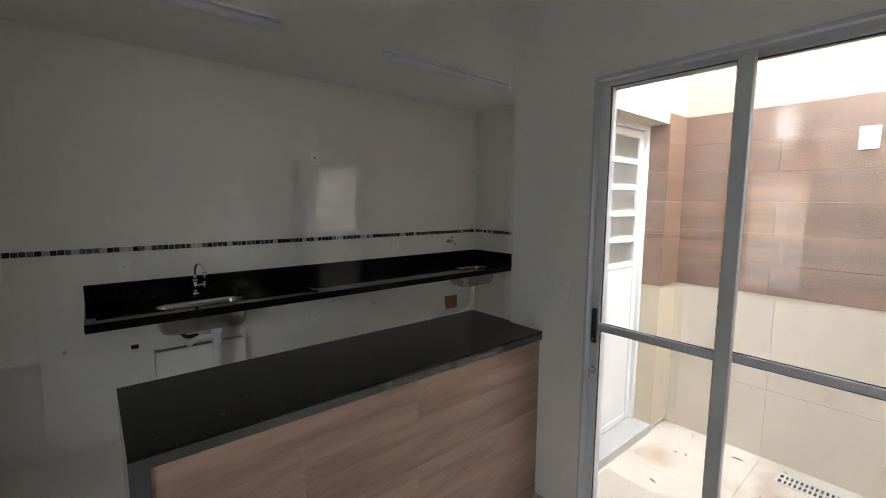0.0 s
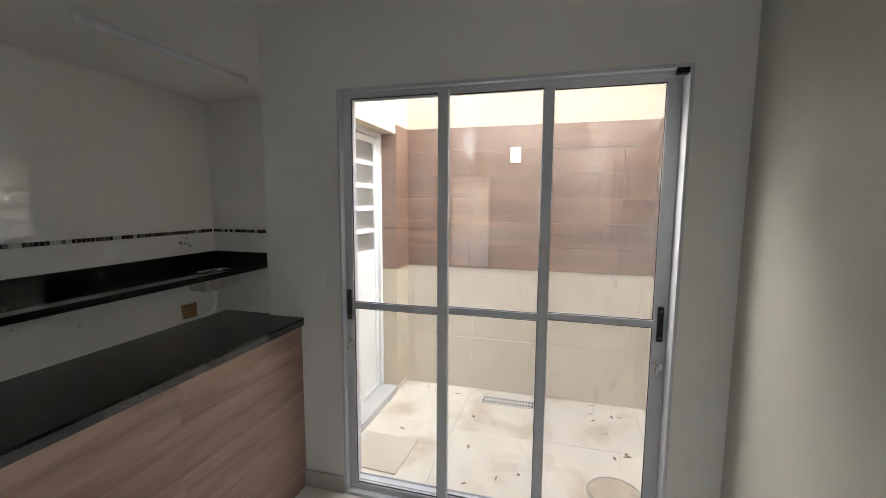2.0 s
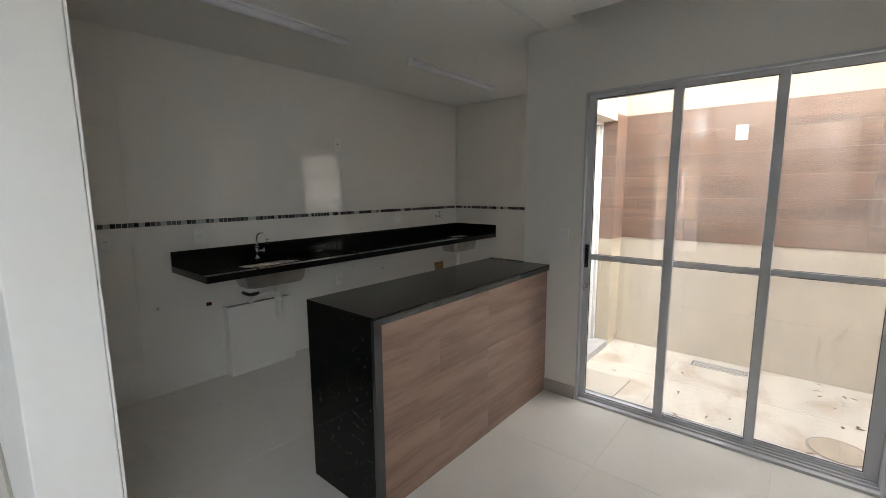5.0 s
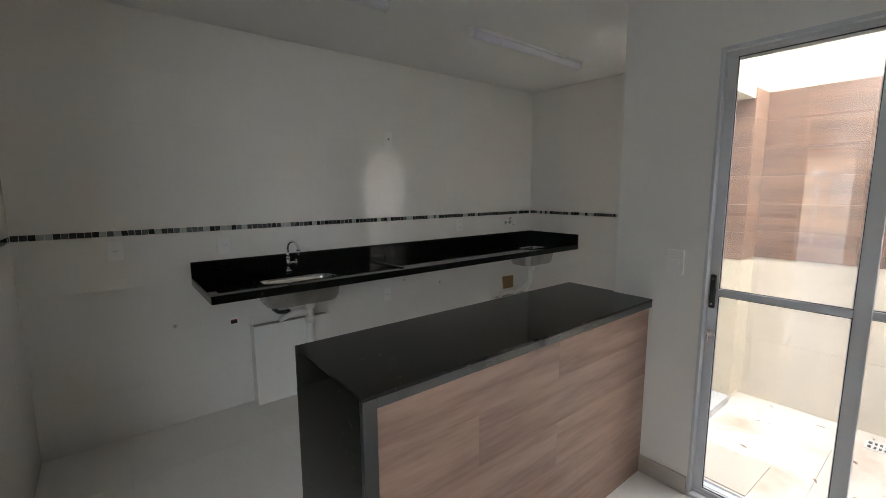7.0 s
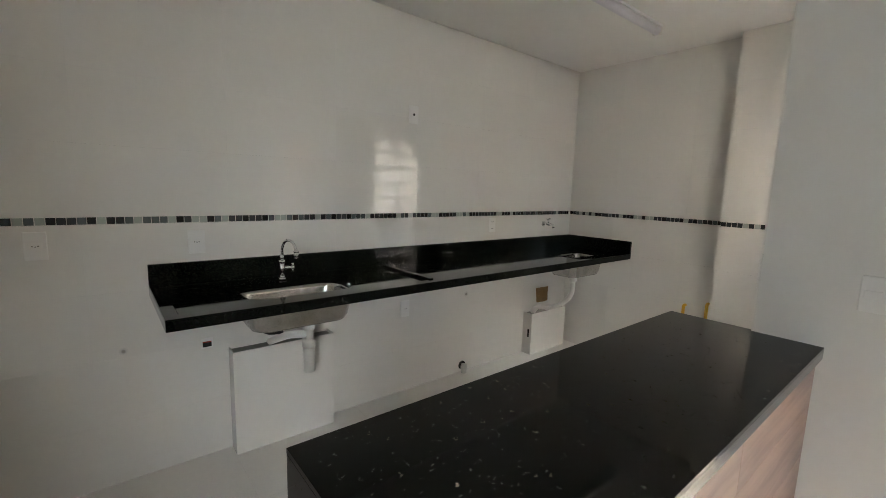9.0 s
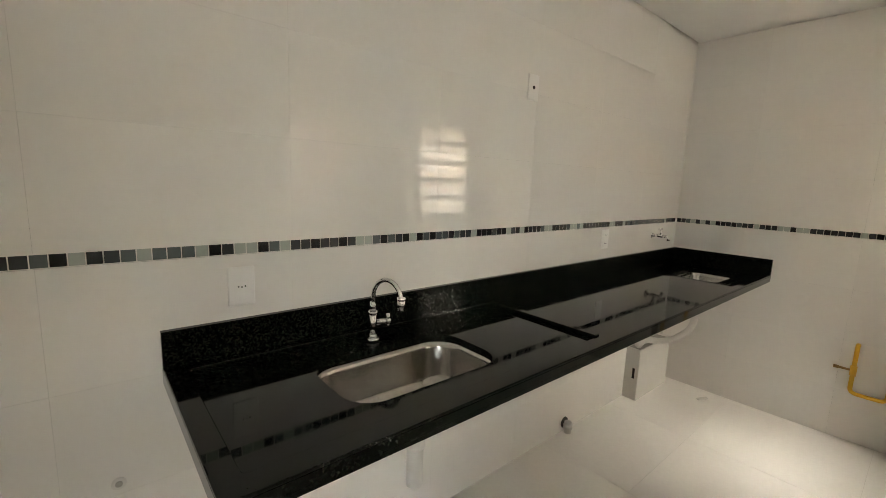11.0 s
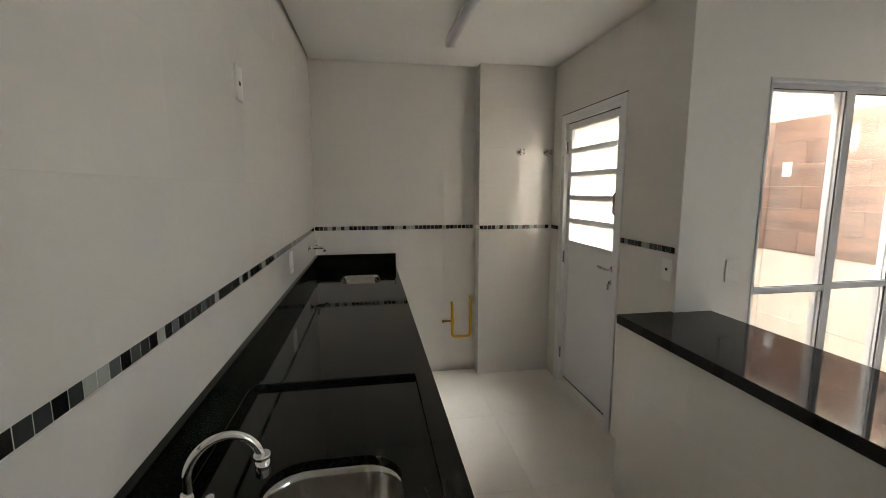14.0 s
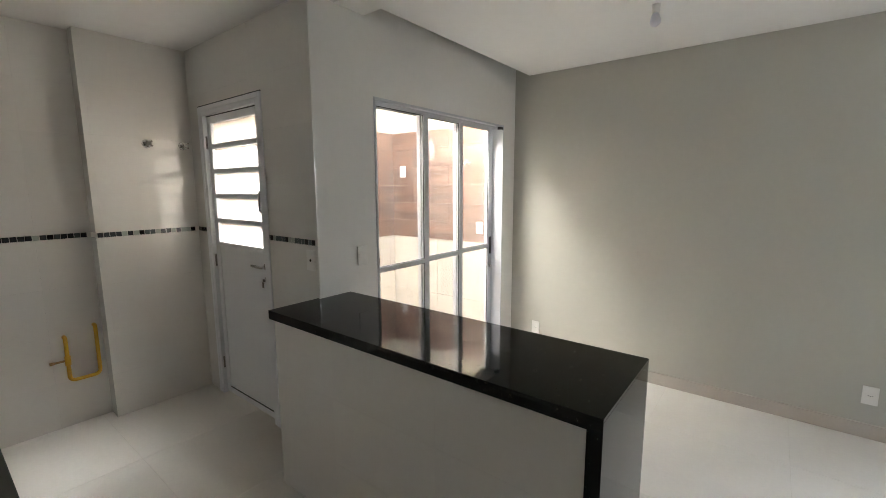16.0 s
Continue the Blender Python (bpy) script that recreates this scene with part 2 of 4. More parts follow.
def frosted(name):
    """Frosted glass: scatters daylight through it, with a soft sheen."""
    m = bpy.data.materials.new(name)
    m.use_nodes = True
    n, l = m.node_tree.nodes, m.node_tree.links
    b = n["Principled BSDF"]
    b.inputs["Base Color"].default_value = (0.85, 0.84, 0.81, 1)
    b.inputs["Roughness"].default_value = 0.25
    through_it, mix, co, tex, mr = n.new("ShaderNodeBsdfTranslucent"), n.new("ShaderNodeMixShader"), n.new("ShaderNodeTexCoord"), n.new("ShaderNodeTexNoise"), n.new("ShaderNodeMapRange")
    through_it.inputs["Color"].default_value = (0.82, 0.785, 0.74, 1)
    tex.inputs["Scale"].default_value = 9
    mr.inputs["To Min"].default_value, mr.inputs["To Max"].default_value = 0.88, 0.97
    l.new(co.outputs["Object"], tex.inputs["Vector"])
    l.new(tex.outputs["Fac"], mr.inputs["Value"])
    l.new(mr.outputs["Result"], mix.inputs["Fac"])
    l.new(b.outputs["BSDF"], mix.inputs[1])
    l.new(through_it.outputs["BSDF"], mix.inputs[2])
    l.new(mix.outputs["Shader"], n["Material Output"].inputs["Surface"])
    return m


M = {
    "tile": per_piece(material("cream_wall_tile", (0.80, 0.775, 0.725), 0.035, spec=0.68, vary=0.03, scale=1.2, fine=30, bump=0.006, bump_scale=5), 0.012),
    "grout": material("pale_grout", (0.78, 0.75, 0.69), 0.9, vary=0.1, bump=0.3),
    "paint": material("white_wall_paint", (0.79, 0.77, 0.725), 0.62, vary=0.035, scale=1.1, fine=25, bump=0.12, bump_scale=140),
    "green": material("grey_green_wall_paint", (0.465, 0.455, 0.395), 0.6, vary=0.04, scale=0.9, fine=25, bump=0.12, bump_scale=140),
    "ceiling": material("ceiling_paint", (0.86, 0.85, 0.82), 0.75, vary=0.03, scale=0.8, fine=12, bump=0.06, bump_scale=90),
    "floor": per_piece(material("floor_porcelain", (0.84, 0.81, 0.755), 0.36, spec=0.8, vary=0.06, scale=1.6, fine=45, bump=0.02, bump_scale=120), 0.02),
    "skirting": material("beige_skirting_tile", (0.50, 0.455, 0.40), 0.35, vary=0.08),
    "granite": granite("black_granite", 0.017, 0.016),
    "granite_bar": granite("flecked_black_granite", 0.005, 0.11, 0.2),
    "granite_edge": material("sawn_granite_edge", (0.015, 0.0165, 0.019), 0.12, spec=1.0, vary=0.3, scale=25, fine=220),
    "wood_bar": wood_tile("wood_look_bar_tile", "x", (0.225, 0.13, 0.095), (0.42, 0.27, 0.2), 0.34),
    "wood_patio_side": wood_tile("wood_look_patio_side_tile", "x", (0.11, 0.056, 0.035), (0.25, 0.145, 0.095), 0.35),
    "cream": material("cream_render", (0.55, 0.485, 0.365), 0.85, vary=0.06, scale=2, fine=50, bump=0.8, bump_scale=60),
    "cream_tile": per_piece(material("cream_patio_tile", (0.62, 0.56, 0.47), 0.35, vary=0.06), 0.02),
    "patio_floor": stained(per_piece(material("patio_floor_tile", (0.66, 0.61, 0.525), 0.55, vary=0.10, scale=2.2, fine=30, bump=0.1), 0.03), (0.36, 0.25, 0.15), 3.0, 0.52, 0.74, 0.75),
    "alu": material("grey_white_aluminium", (0.59, 0.60, 0.62), 0.35, 0.0, vary=0.03, bump=0.02),
    "white_metal": material("white_painted_aluminium", (0.78, 0.79, 0.80), 0.35, vary=0.03),
    "glass": glass("dusty_window_glass", 0.0, 0.04, (0.97, 0.98, 0.97)),
    "clear_glass": glass("clean_window_glass", 0.0, 0.002, (0.93, 0.95, 0.94)),
    "smear": dried_smear("dried_smear"),
    "frosted": frosted("frosted_door_glass"),
    "steel": material("brushed_steel", (0.42, 0.405, 0.385), 0.2, 1.0, vary=0.08, scale=6, fine=120, bump=0.03, bump_scale=300),
    "sink_steel": material("dull_sink_steel", (0.50, 0.485, 0.46), 0.2, 1.0, vary=0.25, scale=7, fine=90, bump=0.03, bump_scale=300),
    "chrome": material("chrome", (0.80, 0.80, 0.80), 0.14, 1.0, vary=0.03),
    "black_plastic": material("black_plastic", (0.012, 0.012, 0.013), 0.35, vary=0.1),
    "plastic": material("white_plastic", (0.80, 0.785, 0.75), 0.3, vary=0.02),
    "pvc": material("white_pvc", (0.64, 0.62, 0.575), 0.3, vary=0.05),
    "yellow": material("yellow_gas_pipe_paint", (0.72, 0.42, 0.03), 0.4, vary=0.12),
    "brass": material("dull_brass", (0.35, 0.22, 0.09), 0.4, 1.0, vary=0.2),
    "dark": material("dark_hole", (0.02, 0.018, 0.016), 0.9),
    "plaster": material("raw_plaster", (0.36, 0.34, 0.31), 0.9, vary=0.2, fine=80, bump=0.5),
    "brick": material("broken_brick", (0.28, 0.17, 0.07), 0.9, vary=0.3, fine=70, bump=0.8),
    "red": material("red_clay_edge", (0.35, 0.05, 0.03), 0.8, vary=0.2),
    "lamp": material("lilac_white_diffuser", (0.70, 0.69, 0.74), 0.35, vary=0.02),
    "grille": material("grey_plastic_grille", (0.66, 0.64, 0.60), 0.5, vary=0.1),
    "mat": material("loose_beige_tile", (0.50, 0.45, 0.375), 0.55, vary=0.1, bump=0.2),
    "cover": material("stained_drain_cover", (0.43, 0.355, 0.265), 0.6, vary=0.25, scale=9, bump=0.3),
    "sill": material("grey_granite_sill", (0.42, 0.42, 0.41), 0.4, vary=0.3, fine=160),
    "leaf": material("dry_leaf", (0.16, 0.085, 0.04), 0.8, vary=0.4),
    "ground": material("street_paving", (0.22, 0.21, 0.20), 0.9, vary=0.2, bump=0.5),
    "ochre": material("ochre_facade", (0.46, 0.36, 0.26), 0.85, vary=0.08, bump=0.3),
    "roof": material("clay_roof", (0.30, 0.13, 0.08), 0.85, vary=0.2),
    "mosaic_black": material("black_glass_mosaic", (0.008, 0.008, 0.009), 0.12, vary=0.2),
    "mosaic_grey": material("grey_glass_mosaic", (0.045, 0.05, 0.052), 0.12, vary=0.25),
    "mosaic_mid": material("slate_glass_mosaic", (0.11, 0.13, 0.128), 0.12, vary=0.2),
    "mosaic_pale": material("pale_green_glass_mosaic", (0.42, 0.45, 0.40), 0.12, vary=0.1),
}

# ---- helpers for meshes ----
BASE = {}


def box(bm, lo, hi, bevel=0.0):
    """A box between two corners, with rounded edges if asked."""
    c = [(a + b) / 2 for a, b in zip(lo, hi)]
    s = [abs(b - a) for a, b in zip(lo, hi)]
    made = bmesh.ops.create_cube(bm, size=1, matrix=Matrix.LocRotScale(c, None, s))
    if bevel:
        edges = {e for v in made["verts"] for e in v.link_edges}
        bmesh.ops.bevel(bm, geom=list(edges), offset=bevel, segments=2, affect="EDGES", profile=0.5)
    return bm


def rod(bm, a, b, r, r2=None, segs=20):
    """A round bar or cone from a to b."""
    a, b = Vector(a), Vector(b)
    turn = (b - a).to_track_quat("Z", "Y").to_matrix().to_4x4()
    made = bmesh.ops.create_cone(bm, cap_ends=True, segments=segs, radius1=r, radius2=r if r2 is None else r2, depth=(b - a).length,
                                 matrix=Matrix.Translation((a + b) / 2) @ turn)
    for v in made["verts"]:
        for f in v.link_faces:
            f.smooth = len(f.verts) == 4
    return bm


def tube(bm, points, r, segs=14):
    """A round tube swept along a line of points."""
    pts = [Vector(p) for p in points]
    rings, side = [], None
    for i, p in enumerate(pts):
        ahead = (pts[min(i + 1, len(pts) - 1)] - pts[max(i - 1, 0)]).normalized()
        if side is None:
            side = ahead.orthogonal().normalized()
        side = (side - ahead * side.dot(ahead)).normalized()
        up = ahead.cross(side)
        rings.append([bm.verts.new(p + r * (math.cos(2 * math.pi * k / segs) * side + math.sin(2 * math.pi * k / segs) * up)) for k in range(segs)])
    for a, b in zip(rings, rings[1:]):
        for k in range(segs):
            f = bm.faces.new((a[k], a[(k + 1) % segs], b[(k + 1) % segs], b[k]))
            f.smooth = True
    bm.faces.new(rings[0][::-1])
    bm.faces.new(rings[-1])
    return bm


def bent(points, radius, steps=6):
    """A polyline with its inner corners rounded."""
    pts = [Vector(p) for p in points]
    out = [pts[0]]
    for a, b, c in zip(pts, pts[1:], pts[2:]):
        r = min(radius, (a - b).length * 0.49, (c - b).length * 0.49)
        p, q = b + (a - b).normalized() * r, b + (c - b).normalized() * r
        for k in range(steps + 1):
            t = k / steps
            out.append((1 - t) ** 2 * p + 2 * t * (1 - t) * b + t * t * q)
    return out + [pts[-1]]


def rounded(x0, y0, x1, y1, r, n=6):
    """The corners of a rounded rectangle, anticlockwise."""
    out = []
    for cx, cy, a0 in ((x1 - r, y1 - r, 0), (x0 + r, y1 - r, 90), (x0 + r, y0 + r, 180), (x1 - r, y0 + r, 270)):
        for k in range(n + 1):
            a = radians(a0 + 90 * k / n)
            out.append((cx + r * math.cos(a), cy + r * math.sin(a)))
    return out


def plate(bm, outline, holes, z0, z1):
    """A flat plate with holes, from z0 up to z1."""
    edges, loops = [], [outline, *holes]
    for loop in loops:
        vs = [bm.verts.new((x, y, z1)) for x, y in loop]
        edges += [bm.edges.new((vs[i], vs[(i + 1) % len(vs)])) for i in range(len(vs))]
    bmesh.ops.triangle_fill(bm, use_beauty=True, use_dissolve=False, edges=edges)
    top = list(bm.faces)
    made = bmesh.ops.extrude_face_region(bm, geom=top)
    for v in (g for g in made["geom"] if isinstance(g, bmesh.types.BMVert)):
        v.co.z = z0
    bmesh.ops.recalc_face_normals(bm, faces=bm.faces)
    return bm


def mesh(bm, name, mat):
    data = bpy.data.meshes.new(name)
    bm.normal_update()
    bm.to_mesh(data)
    bm.free()
    data.materials.append(M[mat])
    return data


def thing(name, at, label, category, group="", kind=""):
    """An empty at a thing's base, to which its parts belong."""
    ob = new(name)
    ob.location = at
    ob.empty_display_size = 0.05
    BASE[ob] = Vector(at)
    return tagged(ob, label, category, group, kind)


def part(name, bm, mat, parent, label=""):
    """One mesh, given in world metres, as a part of a thing."""
    base = BASE[parent]
    bmesh.ops.translate(bm, verts=bm.verts, vec=-base)
    ob = new(name, mesh(bm, name, mat))
    ob.parent = parent
    BASE[ob] = base
    return tagged(ob, label)


def block(name, lo, hi, mat, parent, bevel=0.0, label=""):
    return part(name, box(bmesh.new(), lo, hi, bevel), mat, parent, label)


def setting(name, bm, mat, label, category):
    ob = new(name, mesh(bm, name, mat))
    BASE[ob] = Vector((0, 0, 0))
    return tagged(ob, label, category, kind="structure")


def holed(axis, near, far, u0, u1, z0, z1, openings=()):
    """A wall between two planes of an axis, with openings (u0, u1, z0, z1) cut through it."""
    bm = bmesh.new()
    us = sorted({u0, u1, *(v for o in openings for v in o[:2])})
    zs = sorted({z0, z1, *(v for o in openings for v in o[2:])})

    def solid(i, j):
        if not (0 <= i < len(us) - 1 and 0 <= j < len(zs) - 1):
            return False
        u, z = (us[i] + us[i + 1]) / 2, (zs[j] + zs[j + 1]) / 2
        return not any(a < u < b and c < z < d for a, b, c, d in openings)

    def at(d, u, z):
        return (d, u, z) if axis == "x" else (u, d, z)

    def quad(*corners):
        bm.faces.new([bm.verts.new(at(*c)) for c in corners])

    for i in range(len(us) - 1):
        for j in range(len(zs) - 1):
            if not solid(i, j):
                continue
            a, b, c, d = us[i], us[i + 1], zs[j], zs[j + 1]
            quad((near, a, c), (near, b, c), (near, b, d), (near, a, d))
            quad((far, a, c), (far, a, d), (far, b, d), (far, b, c))
            if not solid(i - 1, j):
                quad((near, a, c), (near, a, d), (far, a, d), (far, a, c))
            if not solid(i + 1, j):
                quad((near, b, c), (far, b, c), (far, b, d), (near, b, d))
            if not solid(i, j - 1):
                quad((near, a, c), (far, a, c), (far, b, c), (near, b, c))
            if not solid(i, j + 1):
                quad((near, a, d), (near, b, d), (far, b, d), (far, a, d))
    bmesh.ops.remove_doubles(bm, verts=bm.verts, dist=0.0005)
    bmesh.ops.recalc_face_normals(bm, faces=bm.faces)
    return bm


# ---- the setting ----
NORTH, EAST, COLUMN, SERVICE, SLIDE, SOUTH, WEST = 3.41, 3.37, 3.25, 1.46, 1.735, -0.745, -5.0
STUB, STUB_WEST, STUB_END, STUB_FAR = -0.815, -0.99, 1.24, NORTH
TOP, ROOF = 2.562, 3.0
T = 0.007  # tile thickness on the walls

wall_north = setting("wall_north", box(bmesh.new(), (WEST, NORTH + T, 0), (EAST + 0.2, NORTH + 0.2, ROOF)), "grout", "long kitchen wall clad in glossy cream tiles", "wall")
wall_hall = setting("wall_hall", box(bmesh.new(), (WEST, NORTH - 0.004, 0), (STUB_WEST - 0.002, NORTH + T, TOP)), "paint", "plain white painted wall beyond the stub wall", "wall")
wall_east = setting("wall_east", box(bmesh.new(), (EAST + T, 2.09, 0), (EAST + 0.2, NORTH + T, ROOF)), "grout", "kitchen end wall clad in glossy cream tiles", "wall")
wall_shaft = setting("wall_shaft", box(bmesh.new(), (COLUMN + T, SERVICE - 0.02, 0), (EAST + 0.2, 2.09 - T, ROOF)), "grout", "boxed-out tiled pier in the kitchen corner", "wall")
wall_service = setting("wall_service", holed("y", SERVICE - T, 1.25, 1.925, 3.32, 0, ROOF, [(2.26, 3.055, 0, 2.118)]), "cream", "wall between kitchen and patio with a service door", "wall")
wall_slide = setting("wall_slide", holed("x", SLIDE, 1.925, SOUTH, SERVICE - T, 0, ROOF, [(-0.537, 1.022, 0, 2.122)]), "paint", "white painted wall round the sliding glass door", "wall")
# the opening serves the added, unseen side window
wall_south = setting("wall_south", holed("y", SOUTH, SOUTH - 0.15, WEST, 1.925, 0, ROOF, [(-2.9, -1.1, 0.9, 2.2)]), "green", "plain grey-green painted living room wall", "wall")
wall_stub = setting("wall_stub", box(bmesh.new(), (STUB_WEST, STUB_END, 0), (STUB - T, STUB_FAR - 0.004, TOP), 0.004), "paint", "white painted wall that closes the kitchen beside the hall", "wall")
wall_west = setting("wall_west", holed("x", WEST - 0.15, WEST, SOUTH - 0.15, NORTH + 0.2, 0, ROOF, [(1.4, 3.2, 0.15, 2.2)]), "paint", "front wall with a window to the street", "wall")

bm = box(bmesh.new(), (WEST, SOUTH, -0.2), (1.925, NORTH + T, -0.0015))
box(bm, (1.925, 1.27, -0.2), (EAST + 0.2, NORTH + T, -0.0015))
floor = setting("floor", bm, "grout", "floor laid with large pale porcelain tiles", "floor")

# ceiling: plasterboard sheets with shadow gaps, a seam and a curtain recess at the sliding door
bm = bmesh.new()
G = 0.012
box(bm, (STUB_WEST, 1.306, TOP), (EAST - G, NORTH - G, TOP + 0.03))
box(bm, (WEST, 1.306, TOP), (STUB_WEST, NORTH, TOP + 0.03))
box(bm, (WEST, SOUTH + G, TOP), (1.59, 1.294, TOP + 0.03))
box(bm, (1.59, 1.08, TOP), (SLIDE, 1.294, TOP + 0.03))
box(bm, (1.575, SOUTH, TOP + 0.03), (1.59, 1.08, 2.78))
box(bm, (1.59, 1.08, TOP + 0.03), (SLIDE, 1.095, 2.78))
ceiling = setting("ceiling", bm, "ceiling", "white plasterboard ceiling with a curtain recess", "ceiling")
bm = bmesh.new()
box(bm, (WEST - 0.15, SOUTH - 0.15, 2.78), (1.925, NORTH + 0.2, ROOF + 0.05))
box(bm, (1.925, 1.27, 2.78), (EAST + 0.2, NORTH + 0.2, ROOF + 0.05))
tagged(setting("roof_slab", bm, "ceiling", "concrete slab above the ceiling", "slab"))

# skirting in the living room
bm = bmesh.new()
for lo, hi in (((SLIDE - 0.012, 1.024, 0), (SLIDE, 1.262, 0.095)), ((SLIDE - 0.012, SOUTH + 0.012, 0), (SLIDE, -0.539, 0.095)), ((WEST, SOUTH, 0), (SLIDE, SOUTH + 0.012, 0.095)),
               ((STUB_WEST - 0.012, STUB_END, 0), (STUB_WEST, STUB_FAR - 0.016, 0.095)), ((WEST, NORTH - 0.016, 0), (STUB_WEST - 0.002, NORTH - 0.004, 0.095))):
    box(bm, lo, hi, 0.0015)
baseboard = setting("baseboard", bm, "skirting", "low beige tile skirting along the painted walls", "skirting")

# patio
PX, PZ = 3.32, -0.05
patio_floor = setting("patio_floor", box(bmesh.new(), (1.925, -0.735, -0.25), (PX, 1.27, PZ - 0.008)), "grout", "small patio floor of pale square tiles", "floor")
patio_wall_east = setting("patio_wall_east", box(bmesh.new(), (PX + T, -0.9, -0.25), (PX + 0.2, 1.27, 3.3)), "cream", "cream patio wall with a band of wood-look tiles", "wall")
patio_wall_south = setting("patio_wall_south", box(bmesh.new(), (1.925, -0.9, -0.25), (PX + T, -0.735 - T, 3.3)), "cream", "cream patio side wall", "wall")

# street side, seen only as a mirror image
ground = setting("ground", box(bmesh.new(), (-400, -300, -0.35), (WEST - 0.15, 300, -0.15)), "ground", "paved ground in front of the house", "ground")

# ---- sliding door: three panels on three tracks ----
sliding_door = thing("sliding_door", (1.77, 0.25, 0), "grey-white aluminium sliding door with three glazed panels", "door")
FX0, FX1 = SLIDE - 0.006, 1.905
block("jamb", (FX0, 1.008, 0), (FX1, 1.022, 2.122), "alu", sliding_door, 0.002)
block("jamb", (FX0, -0.537, 0), (FX1, -0.523, 2.122), "alu", sliding_door, 0.002)
block("head", (FX0, -0.523, 2.106), (FX1, 1.008, 2.122), "alu", sliding_door, 0.002)
block("threshold", (FX0, -0.523, 0), (FX1, 1.008, 0.018), "alu", sliding_door, 0.002)
for tx in (1.7655, 1.8015, 1.8365, 1.888):
    block("track", (tx - 0.002, -0.523, 2.092), (tx + 0.002, 1.008, 2.106), "alu", sliding_door)
    block("track", (tx - 0.002, -0.523, 0.018), (tx + 0.002, 1.008, 0.03), "alu", sliding_door)
for x, y0, y1, left, right in ((1.768, 0.464, 1.008, 0.041, 0.049), (1.803, -0.012, 0.522, 0.049, 0.046), (1.838, -0.523, 0.040, 0.048, 0.057)):
    panel = block("panel", (x, y1 - left, 0.03), (x + 0.032, y1, 2.1), "alu", sliding_door, 0.002)
    block("stile", (x, y0, 0.03), (x + 0.032, y0 + right, 2.1), "alu", panel, 0.002)
    for z0, z1 in ((0.03, 0.050), (1.026, 1.058), (2.082, 2.1)):
        block("rail", (x, y0 + right, z0), (x + 0.032, y1 - left, z1), "alu", panel, 0.002)
    for z0, z1 in ((0.046, 1.031), (1.053, 2.087)):
        pane = block("pane", (x + 0.013, y0 + right - 0.006, z0), (x + 0.019, y1 - left + 0.006, z1), "glass", panel)
        pane.visible_shadow = False
        a, b = y0 + right, y1 - left
        c, d = 0.050 if z0 < 1 else 1.058, 1.026 if z1 < 1.5 else 2.082
        for lo, hi in (((a, c), (a + 0.003, d)), ((b - 0.003, c), (b, d)), ((a + 0.003, d - 0.004), (b - 0.003, d)), ((a + 0.003, c), (b - 0.003, c + 0.003))):
            block("gasket", (x + 0.006, *lo), (x + 0.0128, *hi), "black_plastic", panel)
for y, z, w, h in ((0.372, 1.855, 0.10, 0.20), (0.058, 1.989, 0.09, 0.12)):
    smear = block("smear", (1.8145, y - w / 2, z - h / 2), (1.8155, y + w / 2, z + h / 2), "smear", sliding_door, label="whitish dried smear on the glass")
    smear.visible_shadow = False
# black block put in for the dark gap at the frame's top corner
block("end_stop", (FX0 - 0.002, -0.521, 2.084), (FX0 + 0.03, -0.475, 2.105), "black_plastic", sliding_door, label="small black block drawn for the dark corner gap")
for x, y, lock in ((1.768, 0.988, 0.84), (1.838, -0.494, 0.85)):
    bm = bmesh.new()
    box(bm, (x - 0.012, y - 0.013, 0.965), (x, y + 0.013, 1.125), 0.006)
    handle = part("handle", bm, "black_plastic", sliding_door, "black pull handle")
    for z in (0.985, 1.105):
        part("screw", rod(bmesh.new(), (x - 0.0135, y, z), (x - 0.011, y, z), 0.005, segs=10), "steel", handle)
    bm = bmesh.new()
    rod(bm, (x - 0.008, y, lock), (x, y, lock), 0.020)
    rod(bm, (x - 0.022, y, lock), (x - 0.008, y, lock), 0.009)
    cylinder = part("lock", bm, "chrome", sliding_door, "round chrome lock")
    part("key", box(bmesh.new(), (x - 0.026, y - 0.002, lock - 0.035), (x - 0.020, y + 0.008, lock + 0.006), 0.002), "chrome", cylinder)

# ---- service door ----
door_1 = thing("service_door", (2.66, 1.42, 0), "closed white aluminium door with five frosted panes", "door")
DX0, DX1 = 2.26, 3.055
for lo, hi in (((DX0, 1.375, 0), (DX0 + 0.035, SERVICE + 0.008, 2.118)), ((DX1 - 0.035, 1.375, 0), (DX1, SERVICE + 0.008, 2.118)), ((DX0 + 0.035, 1.375, 2.083), (DX1 - 0.035, SERVICE + 0.008, 2.118))):
    block("frame", lo, hi, "white_metal", door_1, 0.003)
for lo, hi in (((DX0 - 0.03, SERVICE, 0), (DX0, SERVICE + 0.01, 2.148)), ((DX1, SERVICE, 0), (DX1 + 0.03, SERVICE + 0.01, 2.148)), ((DX0, SERVICE, 2.118), (DX1, SERVICE + 0.01, 2.148))):
    block("architrave", lo, hi, "white_metal", door_1, 0.003)
LX0, LX1, LY0, LY1 = DX0 + 0.037, DX1 - 0.037, 1.400, 1.440
leaf = block("leaf", (LX0, LY0, 0.012), (LX0 + 0.055, LY1, 2.078), "white_metal", door_1, 0.003)
block("stile", (LX1 - 0.055, LY0, 0.012), (LX1, LY1, 2.078), "white_metal", leaf, 0.003)
zs = [1.172 + 0.175 * k for k in range(6)]
